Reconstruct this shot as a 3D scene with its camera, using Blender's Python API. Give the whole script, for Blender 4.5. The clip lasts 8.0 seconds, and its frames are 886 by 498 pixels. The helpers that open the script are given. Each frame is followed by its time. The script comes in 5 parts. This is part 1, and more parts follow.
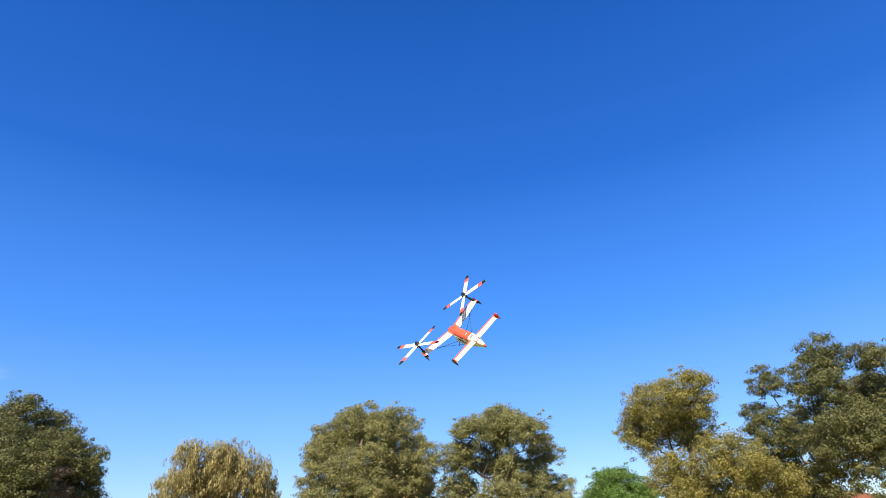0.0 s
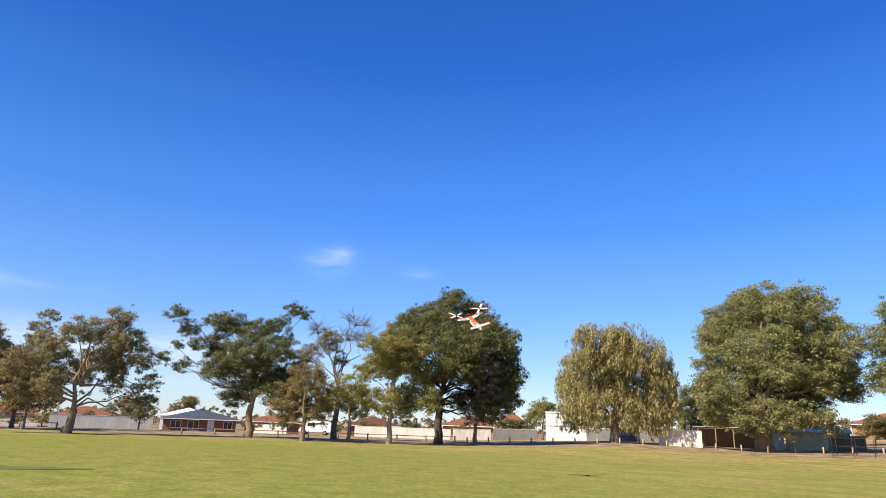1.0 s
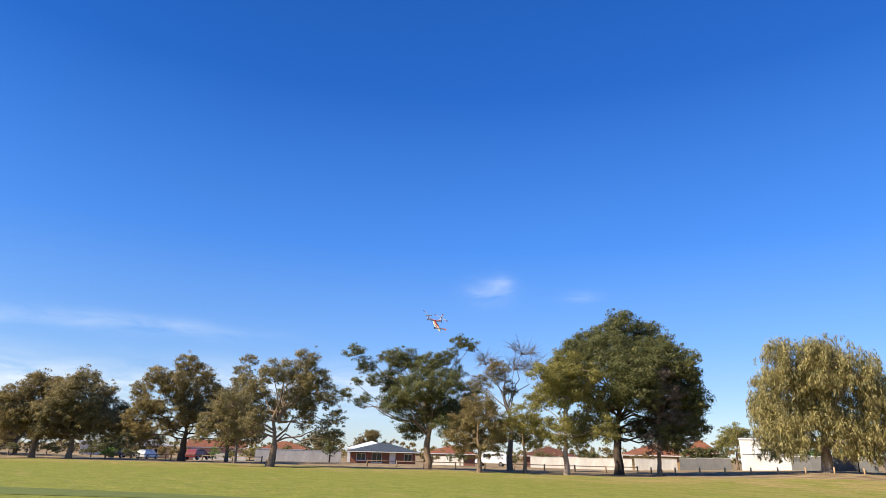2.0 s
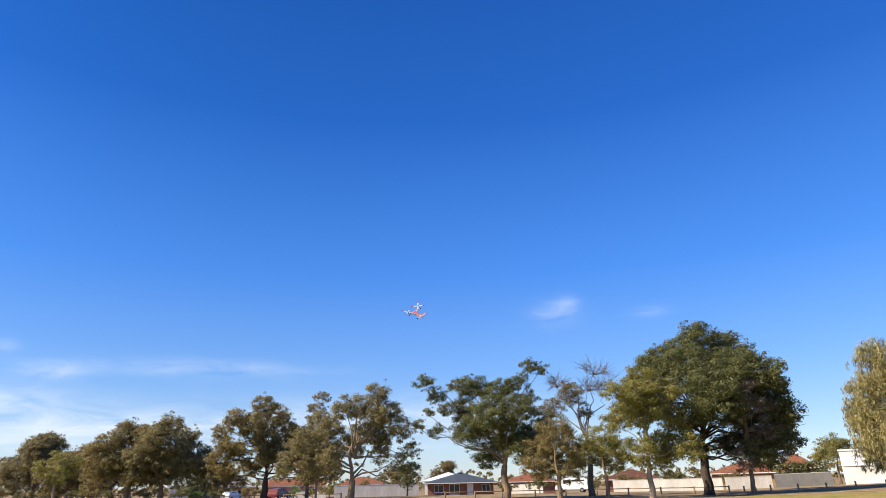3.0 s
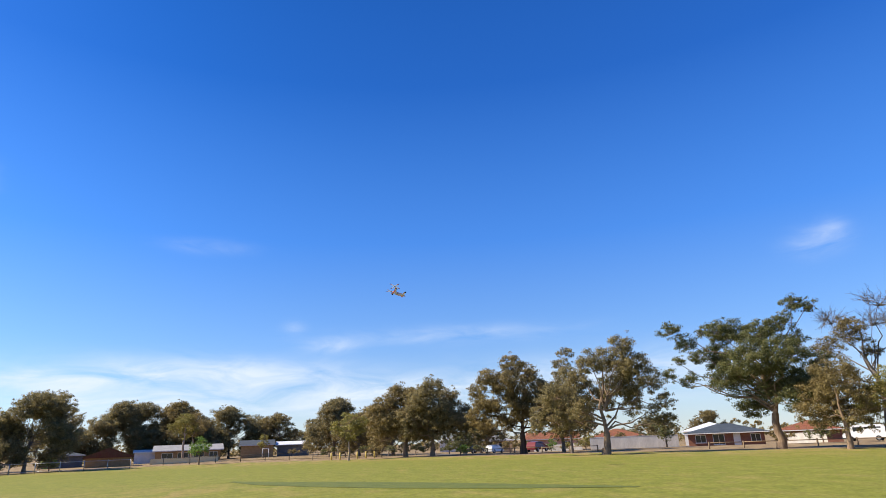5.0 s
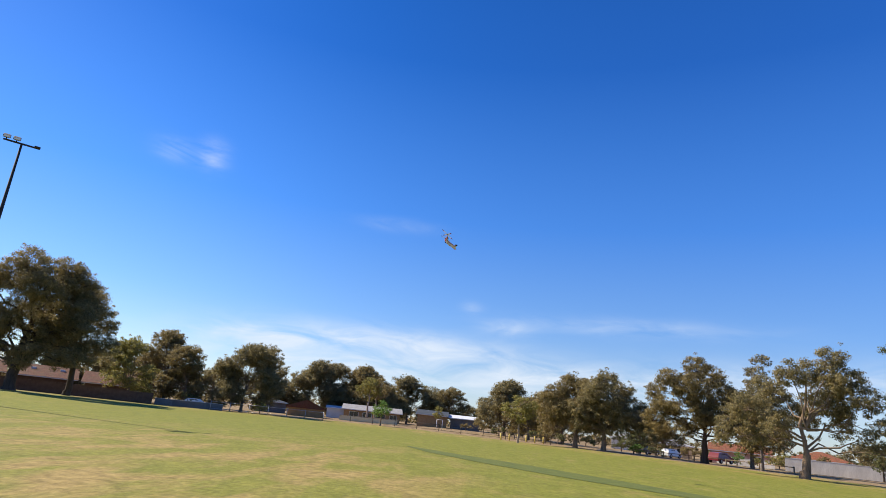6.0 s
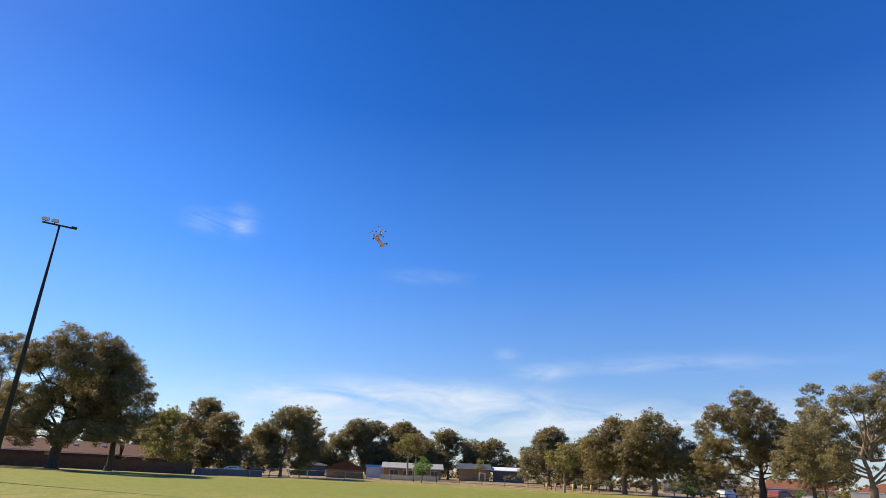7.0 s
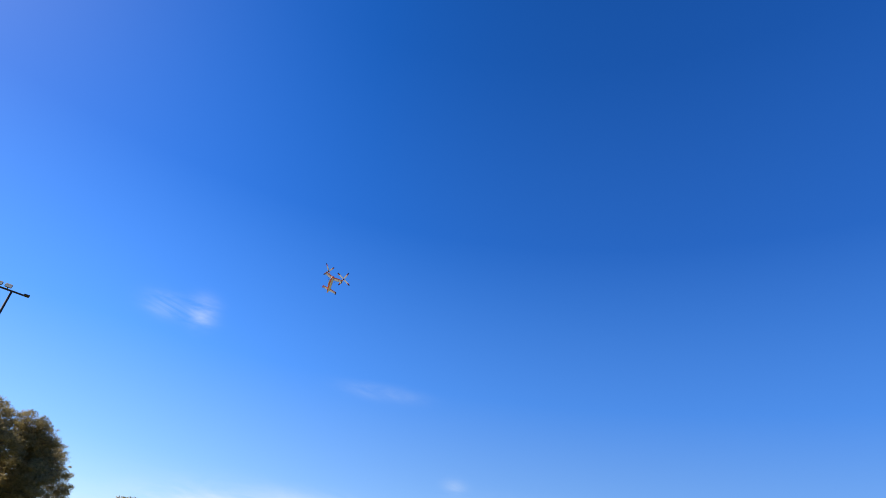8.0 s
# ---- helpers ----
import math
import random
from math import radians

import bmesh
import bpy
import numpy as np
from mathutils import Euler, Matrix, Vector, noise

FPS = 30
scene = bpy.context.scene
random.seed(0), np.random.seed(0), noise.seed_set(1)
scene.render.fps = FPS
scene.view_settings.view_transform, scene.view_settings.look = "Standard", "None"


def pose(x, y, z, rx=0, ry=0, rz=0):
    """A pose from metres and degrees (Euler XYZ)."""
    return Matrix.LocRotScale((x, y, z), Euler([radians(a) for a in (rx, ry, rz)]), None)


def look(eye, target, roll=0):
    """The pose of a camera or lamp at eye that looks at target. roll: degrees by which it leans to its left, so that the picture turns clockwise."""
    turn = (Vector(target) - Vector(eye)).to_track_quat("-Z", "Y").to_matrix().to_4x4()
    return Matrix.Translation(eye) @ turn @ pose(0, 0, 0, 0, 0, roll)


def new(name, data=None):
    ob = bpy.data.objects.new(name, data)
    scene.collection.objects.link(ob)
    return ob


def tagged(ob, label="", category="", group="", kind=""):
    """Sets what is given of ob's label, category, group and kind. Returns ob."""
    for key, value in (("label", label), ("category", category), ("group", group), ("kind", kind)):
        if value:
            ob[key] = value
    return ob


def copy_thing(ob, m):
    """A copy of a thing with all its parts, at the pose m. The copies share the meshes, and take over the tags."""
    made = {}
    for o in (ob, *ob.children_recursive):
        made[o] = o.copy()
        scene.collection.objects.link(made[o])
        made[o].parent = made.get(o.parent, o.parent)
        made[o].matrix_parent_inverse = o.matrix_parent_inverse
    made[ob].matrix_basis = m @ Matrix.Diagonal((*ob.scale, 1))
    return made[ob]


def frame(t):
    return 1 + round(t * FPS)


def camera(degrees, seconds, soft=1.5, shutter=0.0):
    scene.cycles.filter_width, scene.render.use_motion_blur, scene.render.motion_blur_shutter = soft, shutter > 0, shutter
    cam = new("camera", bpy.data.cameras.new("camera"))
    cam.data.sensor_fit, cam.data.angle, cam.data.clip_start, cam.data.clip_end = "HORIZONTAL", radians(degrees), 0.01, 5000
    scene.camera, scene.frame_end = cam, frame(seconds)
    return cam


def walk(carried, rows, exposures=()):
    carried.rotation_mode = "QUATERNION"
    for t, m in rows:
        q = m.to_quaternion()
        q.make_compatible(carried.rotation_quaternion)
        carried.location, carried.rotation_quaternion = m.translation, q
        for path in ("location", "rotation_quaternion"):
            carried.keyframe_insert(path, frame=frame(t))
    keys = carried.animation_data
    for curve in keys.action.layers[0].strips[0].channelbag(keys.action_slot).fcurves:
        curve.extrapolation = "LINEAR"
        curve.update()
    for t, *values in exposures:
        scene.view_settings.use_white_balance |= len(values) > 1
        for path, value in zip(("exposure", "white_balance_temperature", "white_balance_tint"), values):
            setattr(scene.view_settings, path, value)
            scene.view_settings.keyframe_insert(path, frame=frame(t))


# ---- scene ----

cam = camera(72.0, 8.0, soft=0.9)
EYE = 1.65
walk(cam, [(t, pose(0, 0, EYE, rx, ry, rz)) for t, rx, ry, rz in [
    (0.0, 116.41, 3.05, 1.43), (0.2, 115.08, 3.24, 11.22), (0.3, 114.21, 2.58, 15.69), (0.5, 111.86, 1.19, 23.8),
    (0.7, 108.06, -0.11, 28.3), (0.9, 105.77, -1.35, 33.46), (1.0, 106.29, -2.04, 35.7), (1.2, 107.77, -2.6, 39.89),
    (1.5, 109.77, -3.93, 44.66), (1.6, 108.95, -3.76, 46.49), (1.8, 108.13, -2.37, 49.03), (2.0, 108.45, -1.36, 51.33),
    (2.2, 109.21, -1.54, 53.12), (3.3, 112.52, 1.69, 60.27), (3.5, 114.23, 0.55, 62.68), (3.8, 114.62, 1.51, 67.23),
    (4.0, 112.11, 1.97, 68.57), (4.2, 108.24, 3.89, 67.06), (4.3, 109.28, 5.4, 66.09), (4.5, 110.31, 4.69, 71.89),
    (4.8, 110.74, 3.53, 78.35), (5.0, 107.62, 2.13, 80.54), (5.2, 107.49, 0.57, 85.04), (6.3, 105.72, -5.33, 98.23),
    (6.5, 107.27, -3.59, 99.55), (6.8, 107.93, -3.14, 100.08), (7.0, 110.10, -2.47, 99.45), (7.2, 112.56, -3.22, 99.52),
    (7.5, 116.49, -4.43, 98.26), (7.8, 118.82, -6.83, 95.9), (8.0, 121.72, -7.86, 93.55)]],
     exposures=[(0.0, 0.85), (0.5, 0.84), (1.0, 0.8), (2.0, 0.72), (4.0, 0.7), (5.2, 0.68), (6.3, 0.56), (7.5, 0.54), (8.0, 0.62)])

# ---- world and sun ----
SUN_AZ, SUN_EL = 164.0, 41.0      # azimuth counted to the left of +y


def sun_dir():
    a, e = radians(SUN_AZ), radians(SUN_EL)
    return Vector((-math.sin(a) * math.cos(e), math.cos(a) * math.cos(e), math.sin(e)))


def make_world():
    w = bpy.data.worlds.new("sky")
    scene.world = w
    w.use_nodes = True
    nt = w.node_tree
    nt.nodes.clear()
    N, L = nt.nodes.new, nt.links.new

    def math_node(op, a, b=None, c=None):
        n = N("ShaderNodeMath")
        n.operation = op
        for i, v in enumerate((a, b, c)):
            if v is None:
                continue
            if isinstance(v, (int, float)):
                n.inputs[i].default_value = v
            else:
                L(v, n.inputs[i])
        return n.outputs[0]

    sky = N("ShaderNodeTexSky")
    sky.sky_type = "NISHITA"
    sky.sun_disc = False
    sky.sun_elevation = radians(SUN_EL)
    sky.sun_rotation = radians(-SUN_AZ)
    sky.altitude = 50
    sky.air_density, sky.dust_density, sky.ozone_density = 1.0, 0.25, 4.0
    hsv = N("ShaderNodeHueSaturation")
    hsv.inputs["Hue"].default_value = 0.512
    hsv.inputs["Saturation"].default_value = 1.42
    hsv.inputs["Value"].default_value = 1.0
    L(sky.outputs[0], hsv.inputs["Color"])
    tc = N("ShaderNodeTexCoord")
    sep = N("ShaderNodeSeparateXYZ")
    L(tc.outputs["Generated"], sep.inputs[0])
    az = math_node("MULTIPLY", math_node("ARCTAN2", math_node("MULTIPLY", sep.outputs[0], -1.0), sep.outputs[1]), 57.29578)
    el = math_node("MULTIPLY", math_node("ARCSINE", sep.outputs[2]), 57.29578)
    comb = N("ShaderNodeCombineXYZ")
    L(math_node("MULTIPLY", az, 0.16), comb.inputs[0])
    L(math_node("MULTIPLY", el, 0.62), comb.inputs[1])
    noi = N("ShaderNodeTexNoise")
    noi.inputs["Scale"].default_value = 1.0
    noi.inputs["Detail"].default_value = 6.0
    noi.inputs["Roughness"].default_value = 0.58
    noi.inputs["Distortion"].default_value = 0.6
    L(comb.outputs[0], noi.inputs["Vector"])
    total = None
    # thin cirrus and low cloud banks: azimuth, elevation, spreads, density
    for a, e, sa, se, k in [(47.2, 14.4, 1.7, 0.9, 0.32), (45.9, 15.1, 0.8, 0.8, 0.22), (80, 9.6, 8, 0.6, 0.34), (90.5, 8.8, 2.0, 0.5, 0.5), (94, 10.4, 0.8, 0.45, 0.4),
                            (102, 6.3, 9, 1.1, 0.95), (84, 4.6, 8, 1.1, 0.85), (105, 3.6, 14, 1.3, 0.9), (114, 5.6, 4, 0.7, 0.6),
                            (120.1, 20.6, 1.0, 0.9, 0.6), (123.2, 20.3, 1.3, 0.7, 0.45), (102, 17.4, 2.5, 0.5, 0.22),
                            (62, 5.0, 12, 1.6, 0.75), (38.5, 13.9, 1.4, 0.4, 0.18)]:
        da = math_node("DIVIDE", math_node("SUBTRACT", az, float(a)), float(sa))
        de = math_node("DIVIDE", math_node("SUBTRACT", el, float(e)), float(se))
        g = math_node("MULTIPLY", math_node("EXPONENT", math_node("MULTIPLY", math_node("ADD", math_node("MULTIPLY", da, da), math_node("MULTIPLY", de, de)), -0.7)), float(k))
        total = g if total is None else math_node("ADD", total, g)
    nz = N("ShaderNodeMapRange")
    nz.inputs["From Min"].default_value, nz.inputs["From Max"].default_value = 0.30, 0.66
    L(noi.outputs["Fac"], nz.inputs["Value"])
    dens = math_node("MINIMUM", math_node("MULTIPLY", total, nz.outputs[0]), 0.85)
    # the blue of the clear sky by height, blended with the sun-side brightening of the sky texture
    ramp = N("ShaderNodeValToRGB")
    er = ramp.color_ramp.elements
    er[0].position, er[1].position = 0.0, 1.0
    er[0].color, er[1].color = (5.0, 5.8, 6.9, 1), (0.10, 0.60, 2.75, 1)
    for p, c in ((0.06, (3.5, 5.05, 7.6)), (0.14, (2.25, 4.2, 8.3)), (0.28, (0.95, 2.8, 8.1)), (0.5, (0.30, 1.28, 5.2)), (0.75, (0.15, 0.80, 3.6))):
        er.new(p).color = (*c, 1)
    L(math_node("MAXIMUM", math_node("DIVIDE", el, 65.0), 0.0), ramp.inputs[0])
    blend = N("ShaderNodeMix")
    blend.data_type = "RGBA"
    blend.inputs["Factor"].default_value = 0.42
    L(ramp.outputs[0], blend.inputs["A"]), L(hsv.outputs[0], blend.inputs["B"])
    mix = N("ShaderNodeMix")
    mix.data_type = "RGBA"
    L(dens, mix.inputs["Factor"])
    # clear sky is deepest a right angle away from the sun and pales towards it
    off = math_node("DIVIDE", math_node("SUBTRACT", az, SUN_AZ - 82.0), 32.0)
    deep = math_node("MULTIPLY", math_node("EXPONENT", math_node("MULTIPLY", math_node("MULTIPLY", off, off), -1.0)), -0.105)
    near = math_node("DIVIDE", math_node("SUBTRACT", az, SUN_AZ - 32.0), 22.0)
    pale = math_node("MULTIPLY", math_node("EXPONENT", math_node("MULTIPLY", math_node("MULTIPLY", near, near), -1.0)), 0.15)
    gain = math_node("ADD", math_node("ADD", deep, pale), 1.0)
    toned = N("ShaderNodeVectorMath")
    toned.operation = "SCALE"
    L(blend.outputs["Result"], toned.inputs[0]), L(gain, toned.inputs["Scale"])
    L(toned.outputs[0], mix.inputs["A"])
    mix.inputs["B"].default_value = (6.0, 6.6, 7.4, 1)
    bg = N("ShaderNodeBackground")
    bg.inputs["Strength"].default_value = 0.090
    L(mix.outputs["Result"], bg.inputs["Color"])
    out = N("ShaderNodeOutputWorld")
    L(bg.outputs[0], out.inputs[0])


make_world()
sun = new("sun", bpy.data.lights.new("sun", "SUN"))
sun.data.energy, sun.data.angle, sun.data.color = 5.0, radians(0.53), (1.0, 0.88, 0.70)
sun.matrix_world = look(sun_dir() * 200, (0, 0, 0))


# ---- materials ----
def base_mat(name, rough=0.8, metal=0.0, spec=0.3):
    m = bpy.data.materials.new(name)
    m.use_nodes = True
    b = m.node_tree.nodes["Principled BSDF"]
    b.inputs["Roughness"].default_value = rough
    b.inputs["Metallic"].default_value = metal
    b.inputs["Specular IOR Level"].default_value = spec
    return m, m.node_tree, b


def surf(name, c1, c2, scale=1.0, rough=0.8, bump=0.2, metal=0.0, fine=12.0, stretch=(1, 1, 1), spec=0.3, vary=0.0):
    """Two colours mixed by noise at two scales, with a fine relief; vary: change of value from object to object."""
    m, nt, b = base_mat(name, rough, metal, spec)
    N, L = nt.nodes.new, nt.links.new
    tc, mp = N("ShaderNodeTexCoord"), N("ShaderNodeMapping")
    mp.inputs["Scale"].default_value = stretch
    L(tc.outputs["Object"], mp.inputs["Vector"])
    n1, n2 = N("ShaderNodeTexNoise"), N("ShaderNodeTexNoise")
    n1.inputs["Scale"].default_value, n2.inputs["Scale"].default_value = scale, scale * fine
    n1.inputs["Detail"].default_value = n2.inputs["Detail"].default_value = 5
    L(mp.outputs[0], n1.inputs["Vector"]), L(mp.outputs[0], n2.inputs["Vector"])
    mx = N("ShaderNodeMix")
    mx.inputs[0].default_value = 0.45
    L(n1.outputs["Fac"], mx.inputs[2]), L(n2.outputs["Fac"], mx.inputs[3])
    cr = N("ShaderNodeValToRGB")
    cr.color_ramp.elements[0].position, cr.color_ramp.elements[1].position = 0.36, 0.64
    cr.color_ramp.elements[0].color, cr.color_ramp.elements[1].color = (*c1, 1), (*c2, 1)
    L(mx.outputs[0], cr.inputs[0])
    col = cr.outputs[0]
    if vary:
        oi, mr, hs = N("ShaderNodeObjectInfo"), N("ShaderNodeMapRange"), N("ShaderNodeHueSaturation")
        mr.inputs["To Min"].default_value, mr.inputs["To Max"].default_value = 1 - vary, 1 + vary
        L(oi.outputs["Random"], mr.inputs["Value"]), L(mr.outputs[0], hs.inputs["Value"]), L(col, hs.inputs["Color"])
        col = hs.outputs[0]
    L(col, b.inputs["Base Color"])
    bp = N("ShaderNodeBump")
    bp.inputs["Strength"].default_value, bp.inputs["Distance"].default_value = bump, 0.02
    L(n2.outputs["Fac"], bp.inputs["Height"]), L(bp.outputs[0], b.inputs["Normal"])
    return m


def thin_foam(*args):
    """Thin white foam sheet that lets some light through."""
    m = surf(*args)
    nt = m.node_tree
    tr, ms = nt.nodes.new("ShaderNodeBsdfTranslucent"), nt.nodes.new("ShaderNodeMixShader")
    tr.inputs["Color"].default_value = (0.85, 0.83, 0.78, 1)
    ms.inputs[0].default_value = 0.45
    nt.links.new(nt.nodes["Principled BSDF"].outputs[0], ms.inputs[1])
    nt.links.new(tr.outputs[0], ms.inputs[2])
    nt.links.new(ms.outputs[0], nt.nodes["Material Output"].inputs["Surface"])
    return m


def leaf_mat(name, dark, mid, light, trans=0.5):
    """Foliage: each spray has its own tone; light shines through a little."""
    m, nt, b = base_mat(name, 0.55, 0.0, 0.35)
    N, L = nt.nodes.new, nt.links.new
    g = N("ShaderNodeNewGeometry")
    tc, n1, mx = N("ShaderNodeTexCoord"), N("ShaderNodeTexNoise"), N("ShaderNodeMix")
    n1.inputs["Scale"].default_value = 0.8
    L(tc.outputs["Object"], n1.inputs["Vector"])
    mx.inputs[0].default_value = 0.55
    L(g.outputs["Random Per Island"], mx.inputs[2]), L(n1.outputs["Fac"], mx.inputs[3])
    cr = N("ShaderNodeValToRGB")
    e = cr.color_ramp.elements
    e[0].position, e[1].position = 0.2, 0.8
    e[0].color, e[1].color = (*dark, 1), (*light, 1)
    k = e.new(0.5)
    k.color = (*mid, 1)
    L(mx.outputs[0], cr.inputs[0]), L(cr.outputs[0], b.inputs["Base Color"])
    tr, ms = N("ShaderNodeBsdfTranslucent"), N("ShaderNodeMixShader")
    L(cr.outputs[0], tr.inputs["Color"])
    ms.inputs[0].default_value = trans
    L(b.outputs[0], ms.inputs[1]), L(tr.outputs[0], ms.inputs[2])
    L(ms.outputs[0], nt.nodes["Material Output"].inputs["Surface"])
    return m


def ground_mat():
    """Park turf: mown green with dry straw patches; bare earth and litter on the verge (attribute 'verge')."""
    m, nt, b = base_mat("turf", 0.9, 0.0, 0.15)
    N, L = nt.nodes.new, nt.links.new
    tc = N("ShaderNodeTexCoord")

    def noise_at(scale, detail=5, dist=0.0, stretch=(1, 1, 1), rot=0.0):
        mp, n = N("ShaderNodeMapping"), N("ShaderNodeTexNoise")
        mp.inputs["Scale"].default_value = stretch
        mp.inputs["Rotation"].default_value[2] = rot
        n.inputs["Scale"].default_value, n.inputs["Detail"].default_value, n.inputs["Distortion"].default_value = scale, detail, dist
        L(tc.outputs["Object"], mp.inputs["Vector"]), L(mp.outputs[0], n.inputs["Vector"])
        return n.outputs["Fac"]

    def ramp(fac, p0, p1, c0, c1):
        r = N("ShaderNodeValToRGB")
        r.color_ramp.elements[0].position, r.color_ramp.elements[1].position = p0, p1
        r.color_ramp.elements[0].color, r.color_ramp.elements[1].color = (*c0, 1), (*c1, 1)
        L(fac, r.inputs[0])
        return r.outputs[0]

    def mixc(fac, a, c):
        x = N("ShaderNodeMix")
        x.data_type = "RGBA"
        if isinstance(fac, float):
            x.inputs[0].default_value = fac
        else:
            L(fac, x.inputs[0])
        L(a, x.inputs[6]), L(c, x.inputs[7])
        return x.outputs[2]

    green = ramp(noise_at(1.1, 6), 0.3, 0.7, (0.150, 0.166, 0.023), (0.226, 0.226, 0.038))
    straw = ramp(noise_at(2.3, 6), 0.3, 0.7, (0.225, 0.167, 0.055), (0.39, 0.29, 0.105))
    patch = ramp(noise_at(0.055, 6, 0.8), 0.47, 0.63, (0, 0, 0), (1, 1, 1))
    small = ramp(noise_at(0.42, 5, 0.4, (1, 2.2, 1), 0.7), 0.5, 0.72, (0, 0, 0), (0.55, 0.55, 0.55))
    dry = N("ShaderNodeMath")
    dry.operation = "MULTIPLY"
    L(patch, dry.inputs[0]), L(small, dry.inputs[1])
    at = N("ShaderNodeAttribute")
    at.attribute_name = "dry"
    add = N("ShaderNodeMath")
    add.operation, add.use_clamp = "ADD", True
    L(dry.outputs[0], add.inputs[0])
    dm = N("ShaderNodeMath")
    dm.operation = "MULTIPLY"
    L(at.outputs["Fac"], dm.inputs[0]), L(ramp(noise_at(0.33, 8, 0.6, (0.7, 2.0, 1), 0.4), 0.44, 0.60, (0.10, 0.10, 0.10), (1, 1, 1)), dm.inputs[1])
    L(dm.outputs[0], add.inputs[1])
    grass = mixc(add.outputs[0], green, straw)
    earth = ramp(noise_at(0.7, 8), 0.35, 0.68, (0.16, 0.108, 0.06), (0.37, 0.275, 0.145))
    va = N("ShaderNodeAttribute")
    va.attribute_name = "verge"
    vm = N("ShaderNodeMapRange")
    vs = N("ShaderNodeMath")
    vs.operation = "ADD"
    L(va.outputs["Fac"], vs.inputs[0])
    half = N("ShaderNodeMath")
    half.operation, half.inputs[1].default_value, half.inputs[2].default_value = "MULTIPLY_ADD", 0.7, -0.35
    L(noise_at(0.3, 6), half.inputs[0]), L(half.outputs[0], vs.inputs[1])
    vm.inputs["From Min"].default_value, vm.inputs["From Max"].default_value = 0.35, 0.65
    L(vs.outputs[0], vm.inputs["Value"])
    speck = ramp(noise_at(5.5, 8), 0.34, 0.66, (0.80, 0.80, 0.80), (1.18, 1.18, 1.18))
    mul = N("ShaderNodeMix")
    mul.data_type, mul.blend_type = "RGBA", "MULTIPLY"
    mul.inputs[0].default_value = 1.0
    L(mixc(vm.outputs[0], grass, earth), mul.inputs[6]), L(speck, mul.inputs[7])
    L(mul.outputs[2], b.inputs["Base Color"])
    bp = N("ShaderNodeBump")
    bp.inputs["Strength"].default_value, bp.inputs["Distance"].default_value = 0.6, 0.05
    L(noise_at(9, 6), bp.inputs["Height"]), L(bp.outputs[0], b.inputs["Normal"])
    return m


def tile_mat(name, c1, c2):
    """Roof tiles seen from far: courses as a fine relief and tone."""
    m, nt, b = base_mat(name, 0.8, 0.0, 0.25)
    N, L = nt.nodes.new, nt.links.new
    tc, br = N("ShaderNodeTexCoord"), N("ShaderNodeTexBrick")
    br.inputs["Scale"].default_value = 3.0
    br.inputs["Color1"].default_value, br.inputs["Color2"].default_value = (*c1, 1), (*c2, 1)
    br.inputs["Mortar"].default_value = (*[v * 0.5 for v in c1], 1)
    br.inputs["Mortar Size"].default_value = 0.04
    n = N("ShaderNodeTexNoise")
    n.inputs["Scale"].default_value = 1.3
    mx = N("ShaderNodeMix")
    mx.data_type, mx.blend_type = "RGBA", "MULTIPLY"
    mx.inputs[0].default_value = 0.5
    L(tc.outputs["Object"], br.inputs["Vector"]), L(tc.outputs["Object"], n.inputs["Vector"])
    L(br.outputs["Color"], mx.inputs[6]), L(n.outputs["Color"], mx.inputs[7]), L(mx.outputs[2], b.inputs["Base Color"])
    bp = N("ShaderNodeBump")
    bp.inputs["Strength"].default_value, bp.inputs["Distance"].default_value = 0.5, 0.03
    L(br.outputs["Fac"], bp.inputs["Height"]), L(bp.outputs[0], b.inputs["Normal"])
    return m


LEAF = {
    "euc": leaf_mat("eucalypt_leaves", (0.124, 0.116, 0.055), (0.260, 0.222, 0.101), (0.435, 0.339, 0.154)),
    "dark": leaf_mat("dark_leaves", (0.077, 0.092, 0.037), (0.154, 0.164, 0.061), (0.285, 0.261, 0.091)),
    "fig": leaf_mat("fig_leaves", (0.116, 0.139, 0.065), (0.265, 0.267, 0.105), (0.468, 0.419, 0.170)),
    "gold": leaf_mat("golden_leaves", (0.134, 0.135, 0.042), (0.294, 0.267, 0.075), (0.454, 0.391, 0.117)),
    "weep": leaf_mat("paperbark_leaves", (0.205, 0.198, 0.088), (0.412, 0.365, 0.153), (0.669, 0.564, 0.279)),
    "green": leaf_mat("bright_leaves", (0.078, 0.154, 0.036), (0.158, 0.266, 0.054), (0.269, 0.384, 0.090)),
    "dry": leaf_mat("dry_leaves", (0.109, 0.085, 0.063), (0.195, 0.151, 0.107), (0.281, 0.214, 0.147), 0.15),
    "olive": leaf_mat("olive_leaves", (0.124, 0.105, 0.049), (0.255, 0.203, 0.081), (0.417, 0.315, 0.129)),
}
BARK = {
    "brown": surf("brown_bark", (0.15, 0.10, 0.065), (0.33, 0.24, 0.16), 3, 0.95, 0.6, stretch=(3, 3, 0.5)),
    "pale": surf("pale_bark", (0.22, 0.155, 0.11), (0.46, 0.37, 0.29), 2, 0.9, 0.4, stretch=(2, 2, 0.5)),
    "grey": surf("grey_bark", (0.11, 0.09, 0.072), (0.25, 0.215, 0.18), 2.5, 0.95, 0.5, stretch=(3, 3, 0.6)),
    "dark": surf("dark_bark", (0.045, 0.032, 0.024), (0.11, 0.08, 0.06), 3, 0.95, 0.6, stretch=(3, 3, 0.5)),
}
M_TURF = ground_mat()
